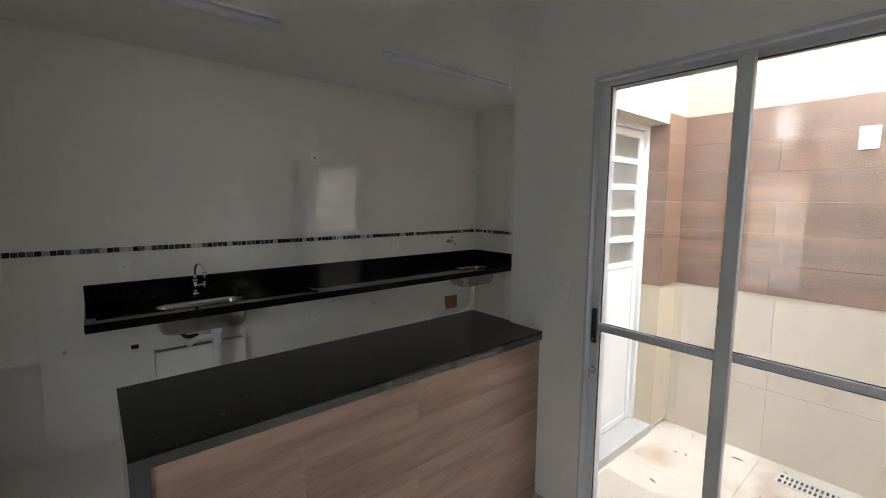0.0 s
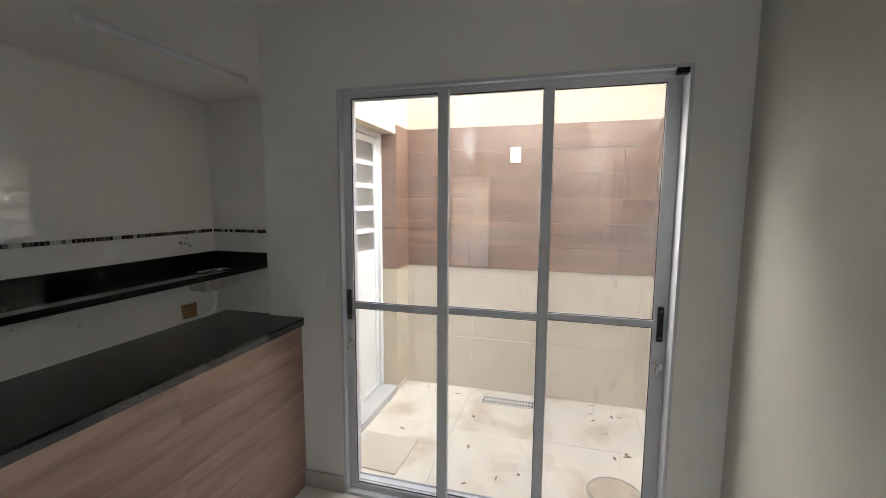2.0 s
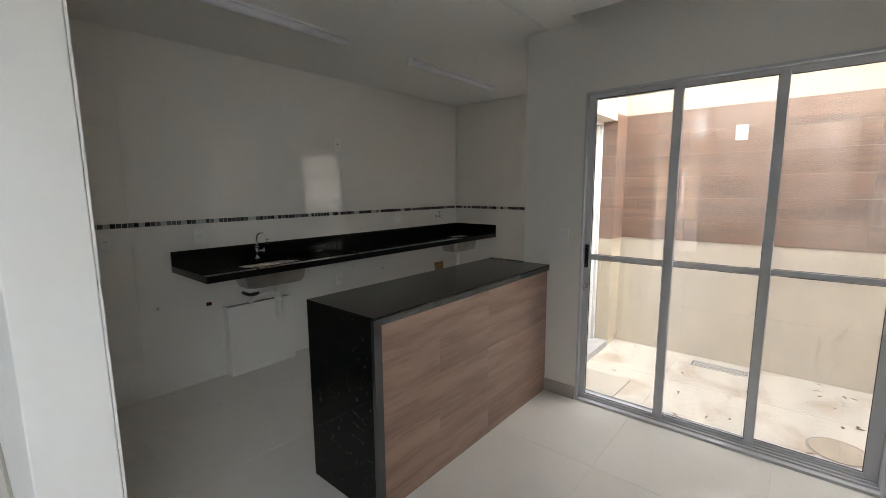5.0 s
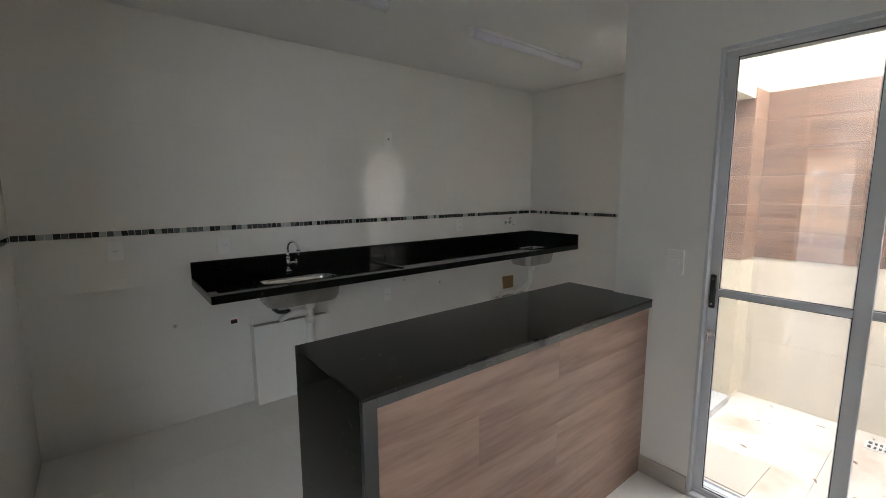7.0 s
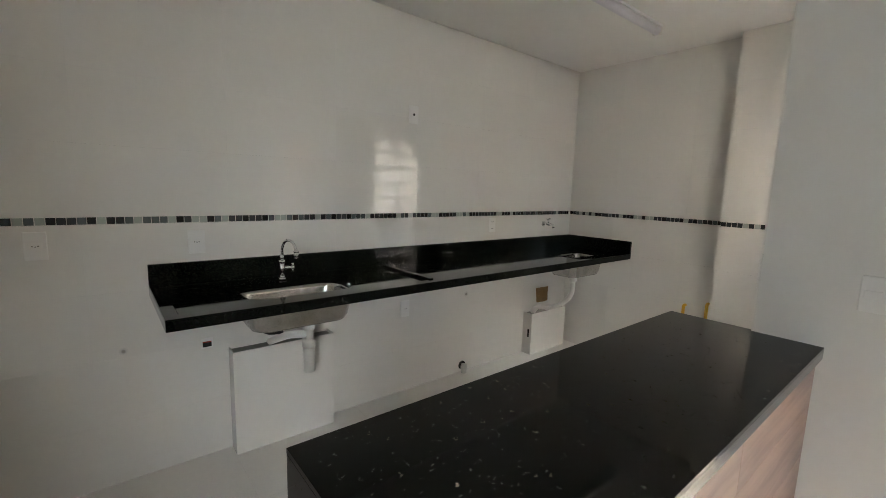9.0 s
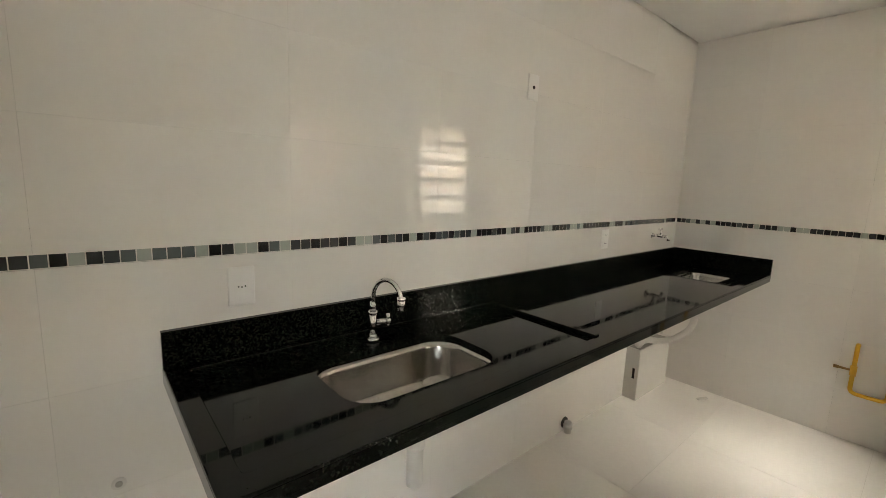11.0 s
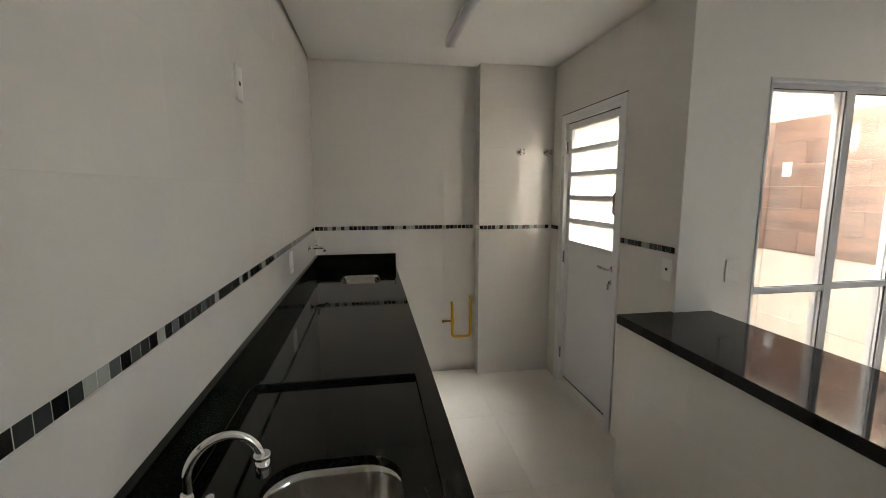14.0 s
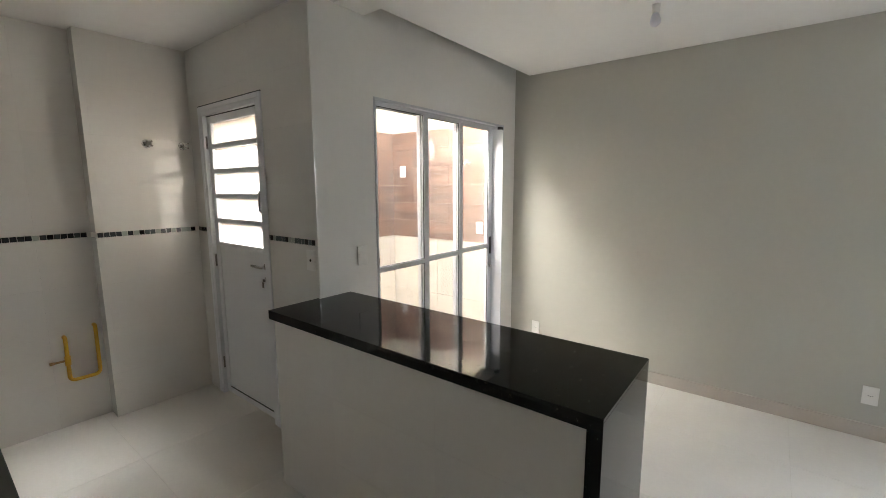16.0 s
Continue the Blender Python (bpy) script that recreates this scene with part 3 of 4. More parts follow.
for k, z in enumerate(zs):
    block("rail", (LX0 + 0.055, LY0, z - 0.018), (LX1 - 0.055, LY1, z + 0.018 if k < 5 else 2.078), "white_metal", leaf, 0.003)
block("rail", (LX0 + 0.055, LY0, 0.012), (LX1 - 0.055, LY1, 0.06), "white_metal", leaf, 0.003)
block("lower_panel", (LX0 + 0.053, LY0 + 0.006, 0.058), (LX1 - 0.053, LY1 - 0.006, 1.164), "white_metal", leaf)
for a, b in zip(zs, zs[1:]):
    pane = block("pane", (LX0 + 0.05, 1.412, a + 0.014), (LX1 - 0.05, 1.417, b - 0.014), "frosted", leaf)
    pane.visible_shadow = False
bm = bmesh.new()
rod(bm, (2.325, LY1, 1.07), (2.325, LY1 + 0.008, 1.07), 0.022)
tube(bm, bent([(2.325, LY1, 1.07), (2.325, LY1 + 0.045, 1.07), (2.43, LY1 + 0.045, 1.075)], 0.015), 0.009)
part("lever_handle", bm, "chrome", door_1, "chrome lever handle")
bm = bmesh.new()
rod(bm, (2.325, LY1, 0.985), (2.325, LY1 + 0.008, 0.985), 0.020)
rod(bm, (2.325, LY1 + 0.008, 0.985), (2.325, LY1 + 0.022, 0.985), 0.008)
cylinder = part("lock", bm, "chrome", door_1)
bm = bmesh.new()
box(bm, (2.322, LY1 + 0.020, 0.975), (2.330, LY1 + 0.030, 0.995), 0.001)
box(bm, (2.330, LY1 + 0.022, 0.935), (2.350, LY1 + 0.025, 0.972), 0.001)
part("key", bm, "steel", cylinder)
part("latch_bar", tube(bmesh.new(), bent([(2.325, LY1, 1.56), (2.325, LY1 + 0.022, 1.55), (2.325, LY1 + 0.022, 1.43), (2.325, LY1, 1.42)], 0.01), 0.007), "steel", door_1, "steel pane latch bar")
for z in (0.25, 1.05, 1.9):
    part("hinge", rod(bmesh.new(), (LX1 + 0.004, LY1 + 0.008, z - 0.045), (LX1 + 0.004, LY1 + 0.008, z + 0.045), 0.007), "steel", door_1)
# black strips stand in for the shaded gaps round frame and leaf
for lo, hi in (((DX0 - 0.03, SERVICE, 2.148), (DX1 + 0.03, SERVICE + 0.007, 2.154)), ((LX0, LY1 - 0.004, 2.0775), (LX1, LY1 + 0.004, 2.0835)), ((LX0 + 0.055, LY1 - 0.006, 0.058), (LX1 - 0.055, LY1 + 0.0005, 0.062))):
    block("seal", lo, hi, "black_plastic", door_1, label="thin black strip drawn for a shadow gap")
block("door_sill", (DX0 - 0.002, 1.25, PZ), (DX1 + 0.01, 1.395, 0.01), "sill", door_1, 0.003, "speckled grey stone sill")

# ---- front window ----
window_1 = thing("window_1", (WEST - 0.07, 2.3, 0.15), "front window with a white frame", "window", kind="structure")
for lo, hi in (((-5.10, 1.4, 0.15), (-5.05, 1.45, 2.2)), ((-5.10, 3.15, 0.15), (-5.05, 3.2, 2.2)), ((-5.10, 1.45, 0.15), (-5.05, 3.15, 0.2)), ((-5.10, 1.45, 2.15), (-5.05, 3.15, 2.2)), ((-5.10, 2.275, 0.2), (-5.05, 2.325, 2.15))):
    block("window_frame", lo, hi, "white_metal", window_1, 0.003)
for y0, y1 in ((1.445, 2.28), (2.32, 3.155)):
    pane = block("pane", (-5.078, y0, 0.195), (-5.073, y1, 2.155), "clear_glass", window_1)
    pane.visible_shadow = False

# side window of the living room, unseen and added to let fill light in
fill_window = thing("fill_window", (-2.0, SOUTH - 0.08, 0.9), "added, unseen side window with a white frame that lets fill light in", "window", kind="structure")
for lo, hi in (((-2.9, -0.85, 0.9), (-2.86, -0.80, 2.2)), ((-1.14, -0.85, 0.9), (-1.1, -0.80, 2.2)), ((-2.86, -0.85, 0.9), (-1.14, -0.80, 0.94)), ((-2.86, -0.85, 2.16), (-1.14, -0.80, 2.2)), ((-2.02, -0.85, 0.94), (-1.98, -0.80, 2.16))):
    block("window_frame", lo, hi, "white_metal", fill_window, 0.003)
for x0, x1 in ((-2.865, -2.015), (-1.985, -1.135)):
    pane = block("pane", (x0, -0.828, 0.935), (x1, -0.823, 2.165), "clear_glass", fill_window)
    pane.visible_shadow = False

# ---- bar ----
bar = thing("bar_counter", (0.9, 1.5, 0), "half-height bar with black granite top and wood-look tile front", "counter")
BX0, BX1, BY0, BY1, BTOP = 0.08, 1.755, 1.247, 1.76, 0.960
block("core", (BX0 + 0.045, 1.275, 0), (SLIDE, 1.735, 0.915), "plaster", bar)
bm = bmesh.new()
plate(bm, [(BX0, BY0), (SLIDE - 0.001, BY0), (SLIDE - 0.001, SERVICE + 0.001), (BX1, SERVICE + 0.001), (BX1, BY1), (BX0, BY1)], [], 0.949, BTOP)
part("granite_top", bm, "granite_bar", bar, "polished black granite top")
block("back_edge", (BX0 + 0.045, BY1 - 0.022, 0.915), (BX1, BY1, 0.949), "granite_bar", bar)
block("waterfall_side", (BX0, BY0 + 0.02, 0), (BX0 + 0.045, BY1, 0.949), "granite_bar", bar, 0.0015, "black granite end panel")
block("waterfall_edge", (BX0, BY0, 0), (BX0 + 0.045, BY0 + 0.02, 0.949), "granite_edge", bar, 0.0008, "sawn grey granite edge")
block("front_edge", (BX0 + 0.045, BY0, 0.918), (SLIDE - 0.001, BY0 + 0.03, 0.949), "granite_edge", bar, 0.0008, "polished black granite edge")

# ---- kitchen counter with two sinks ----
CX0, CX1, CY0, CTOP = -0.01, EAST - 0.001, 2.770, 0.957
counter = thing("kitchen_countertop", (1.7, 3.1, 0.91), "long black granite countertop fixed to the tiled wall", "countertop")
hole_a, hole_b = rounded(0.315, 2.91, 0.835, 3.21, 0.09), rounded(2.76, 2.91, 3.19, 3.19, 0.05)
part("slab", plate(bmesh.new(), [(CX0, CY0), (CX1, CY0), (CX1, NORTH - 0.001), (CX0, NORTH - 0.001)], [hole_a, hole_b], 0.925, 0.948), "granite", counter)
rim = part("raised_rim", plate(bmesh.new(), [(CX0, CY0), (CX1, CY0), (CX1, NORTH - 0.001), (CX0, NORTH - 0.001)],
     [rounded(0.04, 2.83, 1.235, 3.355, 0.012, 3), rounded(2.66, 2.81, 3.33, 3.355, 0.012, 3)], 0.948, CTOP), "granite", counter)
arris = rim.modifiers.new("arris", "BEVEL")
arris.width, arris.segments, arris.limit_method = 0.0025, 2, "ANGLE"
block("front_edge", (CX0, CY0, 0.910), (CX1, CY0 + 0.025, 0.925), "granite", counter, 0.001)
block("side_edge", (CX0, CY0 + 0.025, 0.910), (CX0 + 0.025, NORTH - 0.001, 0.925), "granite", counter)
block("ridge", (1.235, 2.83, 0.948), (1.262, 3.355, 0.964), "granite", counter, 0.003)
block("backsplash", (CX0, NORTH - 0.021, CTOP), (CX1, NORTH - 0.001, 1.062), "granite", counter, 0.0015)
block("backsplash", (CX1 - 0.02, CY0, CTOP), (CX1, NORTH - 0.021, 1.062), "granite", counter, 0.0015)


def bowl(name, x0, y0, x1, y1, r, depth, label):
    """An undermounted steel bowl with a drain."""
    sink = thing(name, ((x0 + x1) / 2, (y0 + y1) / 2, 0.925 - depth), label, "sink")
    bm = bmesh.new()
    rings = []
    for grow, z, rr in ((0.02, 0.924, r + 0.02), (0.003, 0.924, r + 0.003), (-0.002, 0.9, r), (-0.016, 0.925 - depth + 0.03, r), (-0.03, 0.925 - depth + 0.006, r * 0.9), (-0.06, 0.925 - depth, r * 0.7)):
        rings.append([bm.verts.new((x, y, z)) for x, y in rounded(x0 - grow, y0 - grow, x1 + grow, y1 + grow, rr)])
    for a, b in zip(rings, rings[1:]):
        for k in range(len(a)):
            f = bm.faces.new((a[k], a[(k + 1) % len(a)], b[(k + 1) % len(a)], b[k]))
            f.smooth = True
    bm.faces.new(rings[-1])
    bmesh.ops.recalc_face_normals(bm, faces=bm.faces)
    body = part("bowl", bm, "sink_steel", sink)
    shell = body.modifiers.new("shell", "SOLIDIFY")
    shell.thickness, shell.offset = 0.0015, 0
    return sink


sink_1 = bowl("kitchen_sink", 0.315, 2.91, 0.835, 3.21, 0.09, 0.15, "brushed steel bowl set under the black granite")
bm = bmesh.new()
rod(bm, (0.66, 3.13, 0.7755), (0.66, 3.13, 0.7785), 0.05)
rod(bm, (0.66, 3.13, 0.7785), (0.66, 3.13, 0.783), 0.028, 0.02)
part("drain", bm, "chrome", sink_1)
sink_2 = bowl("laundry_sink", 2.76, 2.91, 3.19, 3.19, 0.05, 0.16, "small steel laundry bowl in the black granite")
part("drain", rod(bmesh.new(), (3.0, 3.08, 0.7655), (3.0, 3.08, 0.769), 0.04), "chrome", sink_2)

# waste pipes
waste = thing("sink_waste_pipe", (0.66, 3.2, 0.45), "white plastic waste trap under the kitchen sink", "pipe")
bm = bmesh.new()
rod(bm, (0.66, 3.13, 0.70), (0.66, 3.13, 0.774), 0.033)
rod(bm, (0.66, 3.13, 0.58), (0.66, 3.13, 0.70), 0.024)
part("tailpiece", bm, "pvc", waste)
bm = bmesh.new()
rod(bm, (0.66, 3.13, 0.60), (0.66, 3.13, 0.645), 0.034)
rod(bm, (0.66, 3.13, 0.46), (0.66, 3.13, 0.60), 0.029)
part("bottle_trap", bm, "pvc", waste)
part("outlet_tube", tube(bmesh.new(), bent([(0.66, 3.13, 0.67), (0.57, 3.15, 0.68), (0.53, 3.28, 0.62), (0.53, 3.36, 0.585)], 0.05), 0.02), "pvc", waste)
part("hose", tube(bmesh.new(), bent([(0.49, 3.40, 0.66), (0.51, 3.33, 0.645), (0.57, 3.28, 0.66)], 0.03), 0.014), "black_plastic", waste, "black hose")
waste = thing("laundry_waste_pipe", (3.0, 3.2, 0.4), "white plastic waste pipe under the laundry sink", "pipe")
part("pipe", tube(bmesh.new(), bent([(3.0, 3.08, 0.765), (3.0, 3.08, 0.56), (2.94, 3.2, 0.44), (2.86, 3.34, 0.43), (2.84, 3.37, 0.37)], 0.07), 0.022), "pvc", waste)
part("collar", rod(bmesh.new(), (3.0, 3.08, 0.70), (3.0, 3.08, 0.764), 0.032), "pvc", waste)

# tiled boxes that hide pipes at the foot of the wall
for name, x0, x1, top in (("pipe_casing", 0.325, 0.885, 0.578), ("pipe_casing", 2.765, 3.26, 0.38)):
    casing = thing(name, ((x0 + x1) / 2, 3.36, 0), "low tiled box hiding pipes at the wall's foot", "casing", "pipe casings")
    block("front_tile", (x0, 3.31, 0), (x1, 3.317, top), "tile", casing, 0.001)
    for a in (x0, x1 - T):
        block("side_tile", (a, 3.317, 0), (a + T, NORTH, top), "tile", casing, 0.001)
    block("fill", (x0 + T, 3.317, 0), (x1 - T, NORTH, top - 0.012), "plaster", casing, label="rough grey plaster top")

    if x0 > 2:
        block("side_slot", (x0 - 0.0015, 3.335, 0.16), (x0 + 0.001, 3.352, 0.235), "dark", casing, label="dark slot cut in the side tile")

# taps
faucet = thing("kitchen_faucet", (0.575, 3.275, 0.948), "chrome gooseneck faucet on the countertop", "faucet")
bm = bmesh.new()
rod(bm, (0.575, 3.275, 0.948), (0.575, 3.275, 0.960), 0.022)
rod(bm, (0.575, 3.275, 0.960), (0.575, 3.275, 0.972), 0.017, 0.012)
rod(bm, (0.575, 3.275, 0.972), (0.575, 3.275, 1.045), 0.0115)
rod(bm, (0.575, 3.275, 1.043), (0.575, 3.275, 1.052), 0.0155)
rod(bm, (0.575, 3.275, 1.055), (0.575, 3.275, 1.085), 0.012, 0.009)
part("body", bm, "chrome", faucet)
arch = [(0.575, 3.275, 1.05), (0.576, 3.273, 1.075)] + [(0.594 - 0.019 * math.cos(a), 3.22 + 0.055 * math.cos(a), 1.10 + 0.068 * math.sin(a)) for a in (math.pi * k / 16 for k in range(1, 16))] + [(0.613, 3.165, 1.10)]
part("spout", tube(bmesh.new(), arch, 0.0075), "chrome", faucet)
bm = bmesh.new()
rod(bm, (0.613, 3.165, 1.078), (0.613, 3.165, 1.112), 0.0125)
rod(bm, (0.613, 3.165, 1.110), (0.613, 3.165, 1.118), 0.014)
part("aerator", bm, "chrome", faucet)
bm = bmesh.new()
rod(bm, (0.587, 3.272, 1.012), (0.625, 3.262, 1.012), 0.010)
for dz in (-0.025, 0.025):
    rod(bm, (0.627, 3.261, 1.012), (0.627, 3.261, 1.012 + dz), 0.005, 0.007)
rod(bm, (0.621, 3.263, 1.012), (0.635, 3.259, 1.012), 0.011)
part("handle", bm, "chrome", faucet)

wall_tap = thing("wall_tap", (2.968, NORTH, 1.175), "short chrome wall tap above the laundry sink", "tap")
bm = bmesh.new()
rod(bm, (2.968, NORTH, 1.175), (2.968, NORTH - 0.006, 1.175), 0.024)
rod(bm, (2.968, NORTH, 1.175), (2.968, NORTH - 0.075, 1.175), 0.012)
tube(bm, bent([(2.968, NORTH - 0.06, 1.175), (2.968, NORTH - 0.105, 1.175), (2.968, NORTH - 0.115, 1.145)], 0.02), 0.010)
part("body", bm, "chrome", wall_tap)
bm = bmesh.new()
rod(bm, (2.968, NORTH - 0.06, 1.18), (2.968, NORTH - 0.055, 1.215), 0.008)
rod(bm, (2.945, NORTH - 0.054, 1.222), (2.991, NORTH - 0.054, 1.222), 0.007)
part("handle", bm, "chrome", wall_tap)

for y in (1.751, 1.521):
    valve = thing("stop_valve", (COLUMN, y, 1.885), "round chrome stop valve on the tiled pier", "valve", "stop valves")
    part("rosette", rod(bmesh.new(), (COLUMN, y, 1.885), (COLUMN - 0.012, y, 1.885), 0.030, 0.024), "chrome", valve)
    bm = bmesh.new()
    rod(bm, (COLUMN - 0.012, y, 1.885), (COLUMN - 0.045, y, 1.885), 0.013)
    for a in (45, 135, 225, 315):
        rod(bm, (COLUMN - 0.052, y, 1.885), (COLUMN - 0.052, y + 0.026 * math.cos(radians(a)), 1.885 + 0.026 * math.sin(radians(a))), 0.006)
    rod(bm, (COLUMN - 0.042, y, 1.885), (COLUMN - 0.060, y, 1.885), 0.012)
    part("handle", bm, "steel", valve)

gas = thing("gas_pipe", (EAST, 2.21, 0.32), "yellow painted gas pipe loop on the tiled wall", "pipe")
part("pipe", tube(bmesh.new(), bent([(EAST, 2.295, 0.615), (EAST - 0.035, 2.295, 0.615), (EAST - 0.035, 2.295, 0.32), (EAST - 0.035, 2.135, 0.32), (EAST - 0.035, 2.135, 0.66), (EAST, 2.135, 0.66)], 0.035), 0.0115), "yellow", gas)
bm = bmesh.new()
rod(bm, (EAST - 0.035, 2.285, 0.462), (EAST - 0.035, 2.36, 0.462), 0.007)
rod(bm, (EAST - 0.035, 2.36, 0.462), (EAST - 0.035, 2.385, 0.462), 0.010)
part("nozzle", bm, "brass", gas, "brass hose nozzle")
part("collar", rod(bmesh.new(), (EAST - 0.035, 2.295, 0.43), (EAST - 0.035, 2.295, 0.49), 0.016), "yellow", gas)

# floor drain stub at the wall's foot
stub = thing("pipe_stub", (2.03, NORTH - 0.03, 0), "capped white pipe stub in a hole at the wall's foot", "pipe")
part("stub", rod(bmesh.new(), (2.03, NORTH - 0.028, 0), (2.03, NORTH - 0.028, 0.07), 0.022), "pvc", stub)
part("collar", rod(bmesh.new(), (2.03, NORTH - 0.028, 0.03), (2.03, NORTH - 0.028, 0.052), 0.027), "pvc", stub)
part("hole", rod(bmesh.new(), (2.03, NORTH - 0.003, 0.055), (2.03, NORTH + 0.003, 0.055), 0.035), "dark", stub)


scrap = thing("plaster_scrap", (3.2, 3.02, 0), "small white plaster scrap on the kitchen floor", "scrap")
bm = box(bmesh.new(), (-0.045, -0.012, 0), (0.045, 0.012, 0.012), 0.004)
bmesh.ops.transform(bm, matrix=pose(3.2, 3.02, 0, 0, 0, -25), verts=bm.verts)
part("scrap", bm, "pvc", scrap)


# ---- plates, sockets, holes ----
def wall_plate(name, label, place, out, wide, high, kind, category):
    """A bevelled plate on a wall; out is the wall's outward direction."""
    p, o = Vector(place), Vector(out)
    side = Vector((0, 0, 1)).cross(o)
    ob = thing(name, place, label, category)

    def flat(name, du, dz, w, h, d0, d1, mat, bevel, parent):
        a = p + side * (du - w / 2) + o * d0 + Vector((0, 0, dz - h / 2))
        b = p + side * (du + w / 2) + o * d1 + Vector((0, 0, dz + h / 2))
        return part(name, box(bmesh.new(), [min(q) for q in zip(a, b)], [max(q) for q in zip(a, b)], bevel), mat, parent)

    base = flat("plate", 0, 0, wide, high, 0, 0.008, "plastic", 0.003, ob)
    if kind in ("socket", "double"):
        for dz in ((0,) if kind == "socket" else (-0.026, 0.026)):
            flat("insert", 0, dz, 0.044, 0.024, 0.008, 0.0095, "plastic", 0.0007, base)
            for du in (-0.0095, 0, 0.0095):
                q = p + side * du + Vector((0, 0, dz - (0.002 if du == 0 else 0)))
                part("pin_hole", rod(bmesh.new(), q + o * 0.009, q + o * 0.0101, 0.0024, segs=10), "dark", base)
    if kind == "switch":
        flat("rocker", -0.005, 0, 0.044, 0.024, 0.008, 0.012, "plastic", 0.0015, base)
    if kind == "hole":
        part("cord_hole", rod(bmesh.new(), p + o * 0.007, p + o * 0.0095, 0.008, segs=14), "dark", base)
    return ob


N_, W_, E_, S_ = (0, -1, 0), (-1, 0, 0), (-1, 0, 0), (0, 1, 0)
wall_plate("wall_socket", "white wall socket above the kitchen sink", (0.20, NORTH, 1.16), N_, 0.075, 0.118, "socket", "socket")
wall_plate("wall_socket", "white wall socket beside the countertop", (-0.385, NORTH, 1.172), N_, 0.075, 0.118, "socket", "socket")
wall_plate("wall_socket", "white double socket beside the wall tap", (2.30, NORTH, 1.183), N_, 0.075, 0.118, "double", "socket")
wall_plate("blank_plate", "white outlet plate high on the tiled wall", (1.506, NORTH, 1.945), N_, 0.075, 0.118, "hole", "plate")
wall_plate("wall_socket", "white socket under the countertop", (1.463, NORTH, 0.615), N_, 0.075, 0.118, "socket", "socket")
wall_plate("light_switch", "white light switch beside the sliding door", (SLIDE, 1.147, 1.167), W_, 0.075, 0.118, "switch", "switch")
wall_plate("outlet_plate", "white plate beside the service door", (1.80, SERVICE, 1.172), S_, 0.075, 0.118, "hole", "plate")
wall_plate("wall_socket", "white socket low on the grey-green wall", (1.468, SOUTH, 0.26), S_, 0.075, 0.118, "socket", "socket")
wall_plate("wall_socket", "white socket low on the grey-green wall", (-0.80, SOUTH, 0.28), S_, 0.075, 0.118, "socket", "socket")
wall_plate("blank_plate", "white blank plate on the patio's wood-look tiles", (PX - T, 0.32, 1.955), W_, 0.085, 0.125, "", "plate")
wall_plate("blank_plate", "white plate on the patio's side wall", (3.155, -0.735 + T, 1.757), S_, 0.085, 0.125, "", "plate")
wall_plate("outlet_plate", "white plate low on the patio's side tiles", (2.105, -0.735 + T, 1.173), S_, 0.075, 0.118, "socket", "plate")
patio_tap = thing("patio_tap", (2.24, -0.728, 1.82), "small chrome tap on the patio's side tiles", "tap")
bm = bmesh.new()
rod(bm, (2.24, -0.728, 1.82), (2.24, -0.722, 1.82), 0.022)
tube(bm, bent([(2.24, -0.728, 1.82), (2.24, -0.66, 1.82), (2.24, -0.645, 1.795)], 0.02), 0.010)
part("body", bm, "chrome", patio_tap)
part("handle", rod(bmesh.new(), (2.218, -0.685, 1.845), (2.262, -0.685, 1.845), 0.007), "chrome", patio_tap)

for x, z, r in ((-0.124, 0.657, 0.014), (1.644, 0.719, 0.010), (2.046, 0.642, 0.018)):
    ob = thing("water_outlet", (x, NORTH, z), "small capped water outlet in the tiled wall", "outlet", "water outlets")
    part("ring", rod(bmesh.new(), (x, NORTH, z), (x, NORTH - 0.003, z), r + 0.003), "pvc", ob)
    part("cap", rod(bmesh.new(), (x, NORTH - 0.004, z), (x, NORTH - 0.006, z), r * 0.6), "plaster", ob)
cut = thing("wall_cutout", (0.223, NORTH, 0.625), "rough open socket box in the tile under the countertop", "cut-out")
block("box_rim", (0.195, NORTH - 0.004, 0.597), (0.252, NORTH + 0.001, 0.653), "plastic", cut)
block("recess", (0.203, NORTH - 0.006, 0.605), (0.244, NORTH - 0.004, 0.628), "dark", cut)
block("clay", (0.203, NORTH - 0.0055, 0.628), (0.244, NORTH - 0.004, 0.634), "red", cut)
cut = thing("wall_breakout", (2.93, NORTH, 0.55), "broken-out patch of raw brick behind the waste pipe", "cut-out")
bm = box(bmesh.new(), (2.93, NORTH - 0.006, 0.44), (3.10, NORTH + 0.002, 0.575))
for v, (dx, dz) in zip(bm.verts, ((0.01, 0.0), (0.0, -0.012), (0.012, 0.006), (-0.008, 0.01), (0.0, 0.012), (-0.014, 0.0), (0.006, -0.008), (0.01, 0.004))):
    v.co.x, v.co.z = v.co.x + dx, v.co.z + dz
part("brick_patch", bm, "brick", cut)

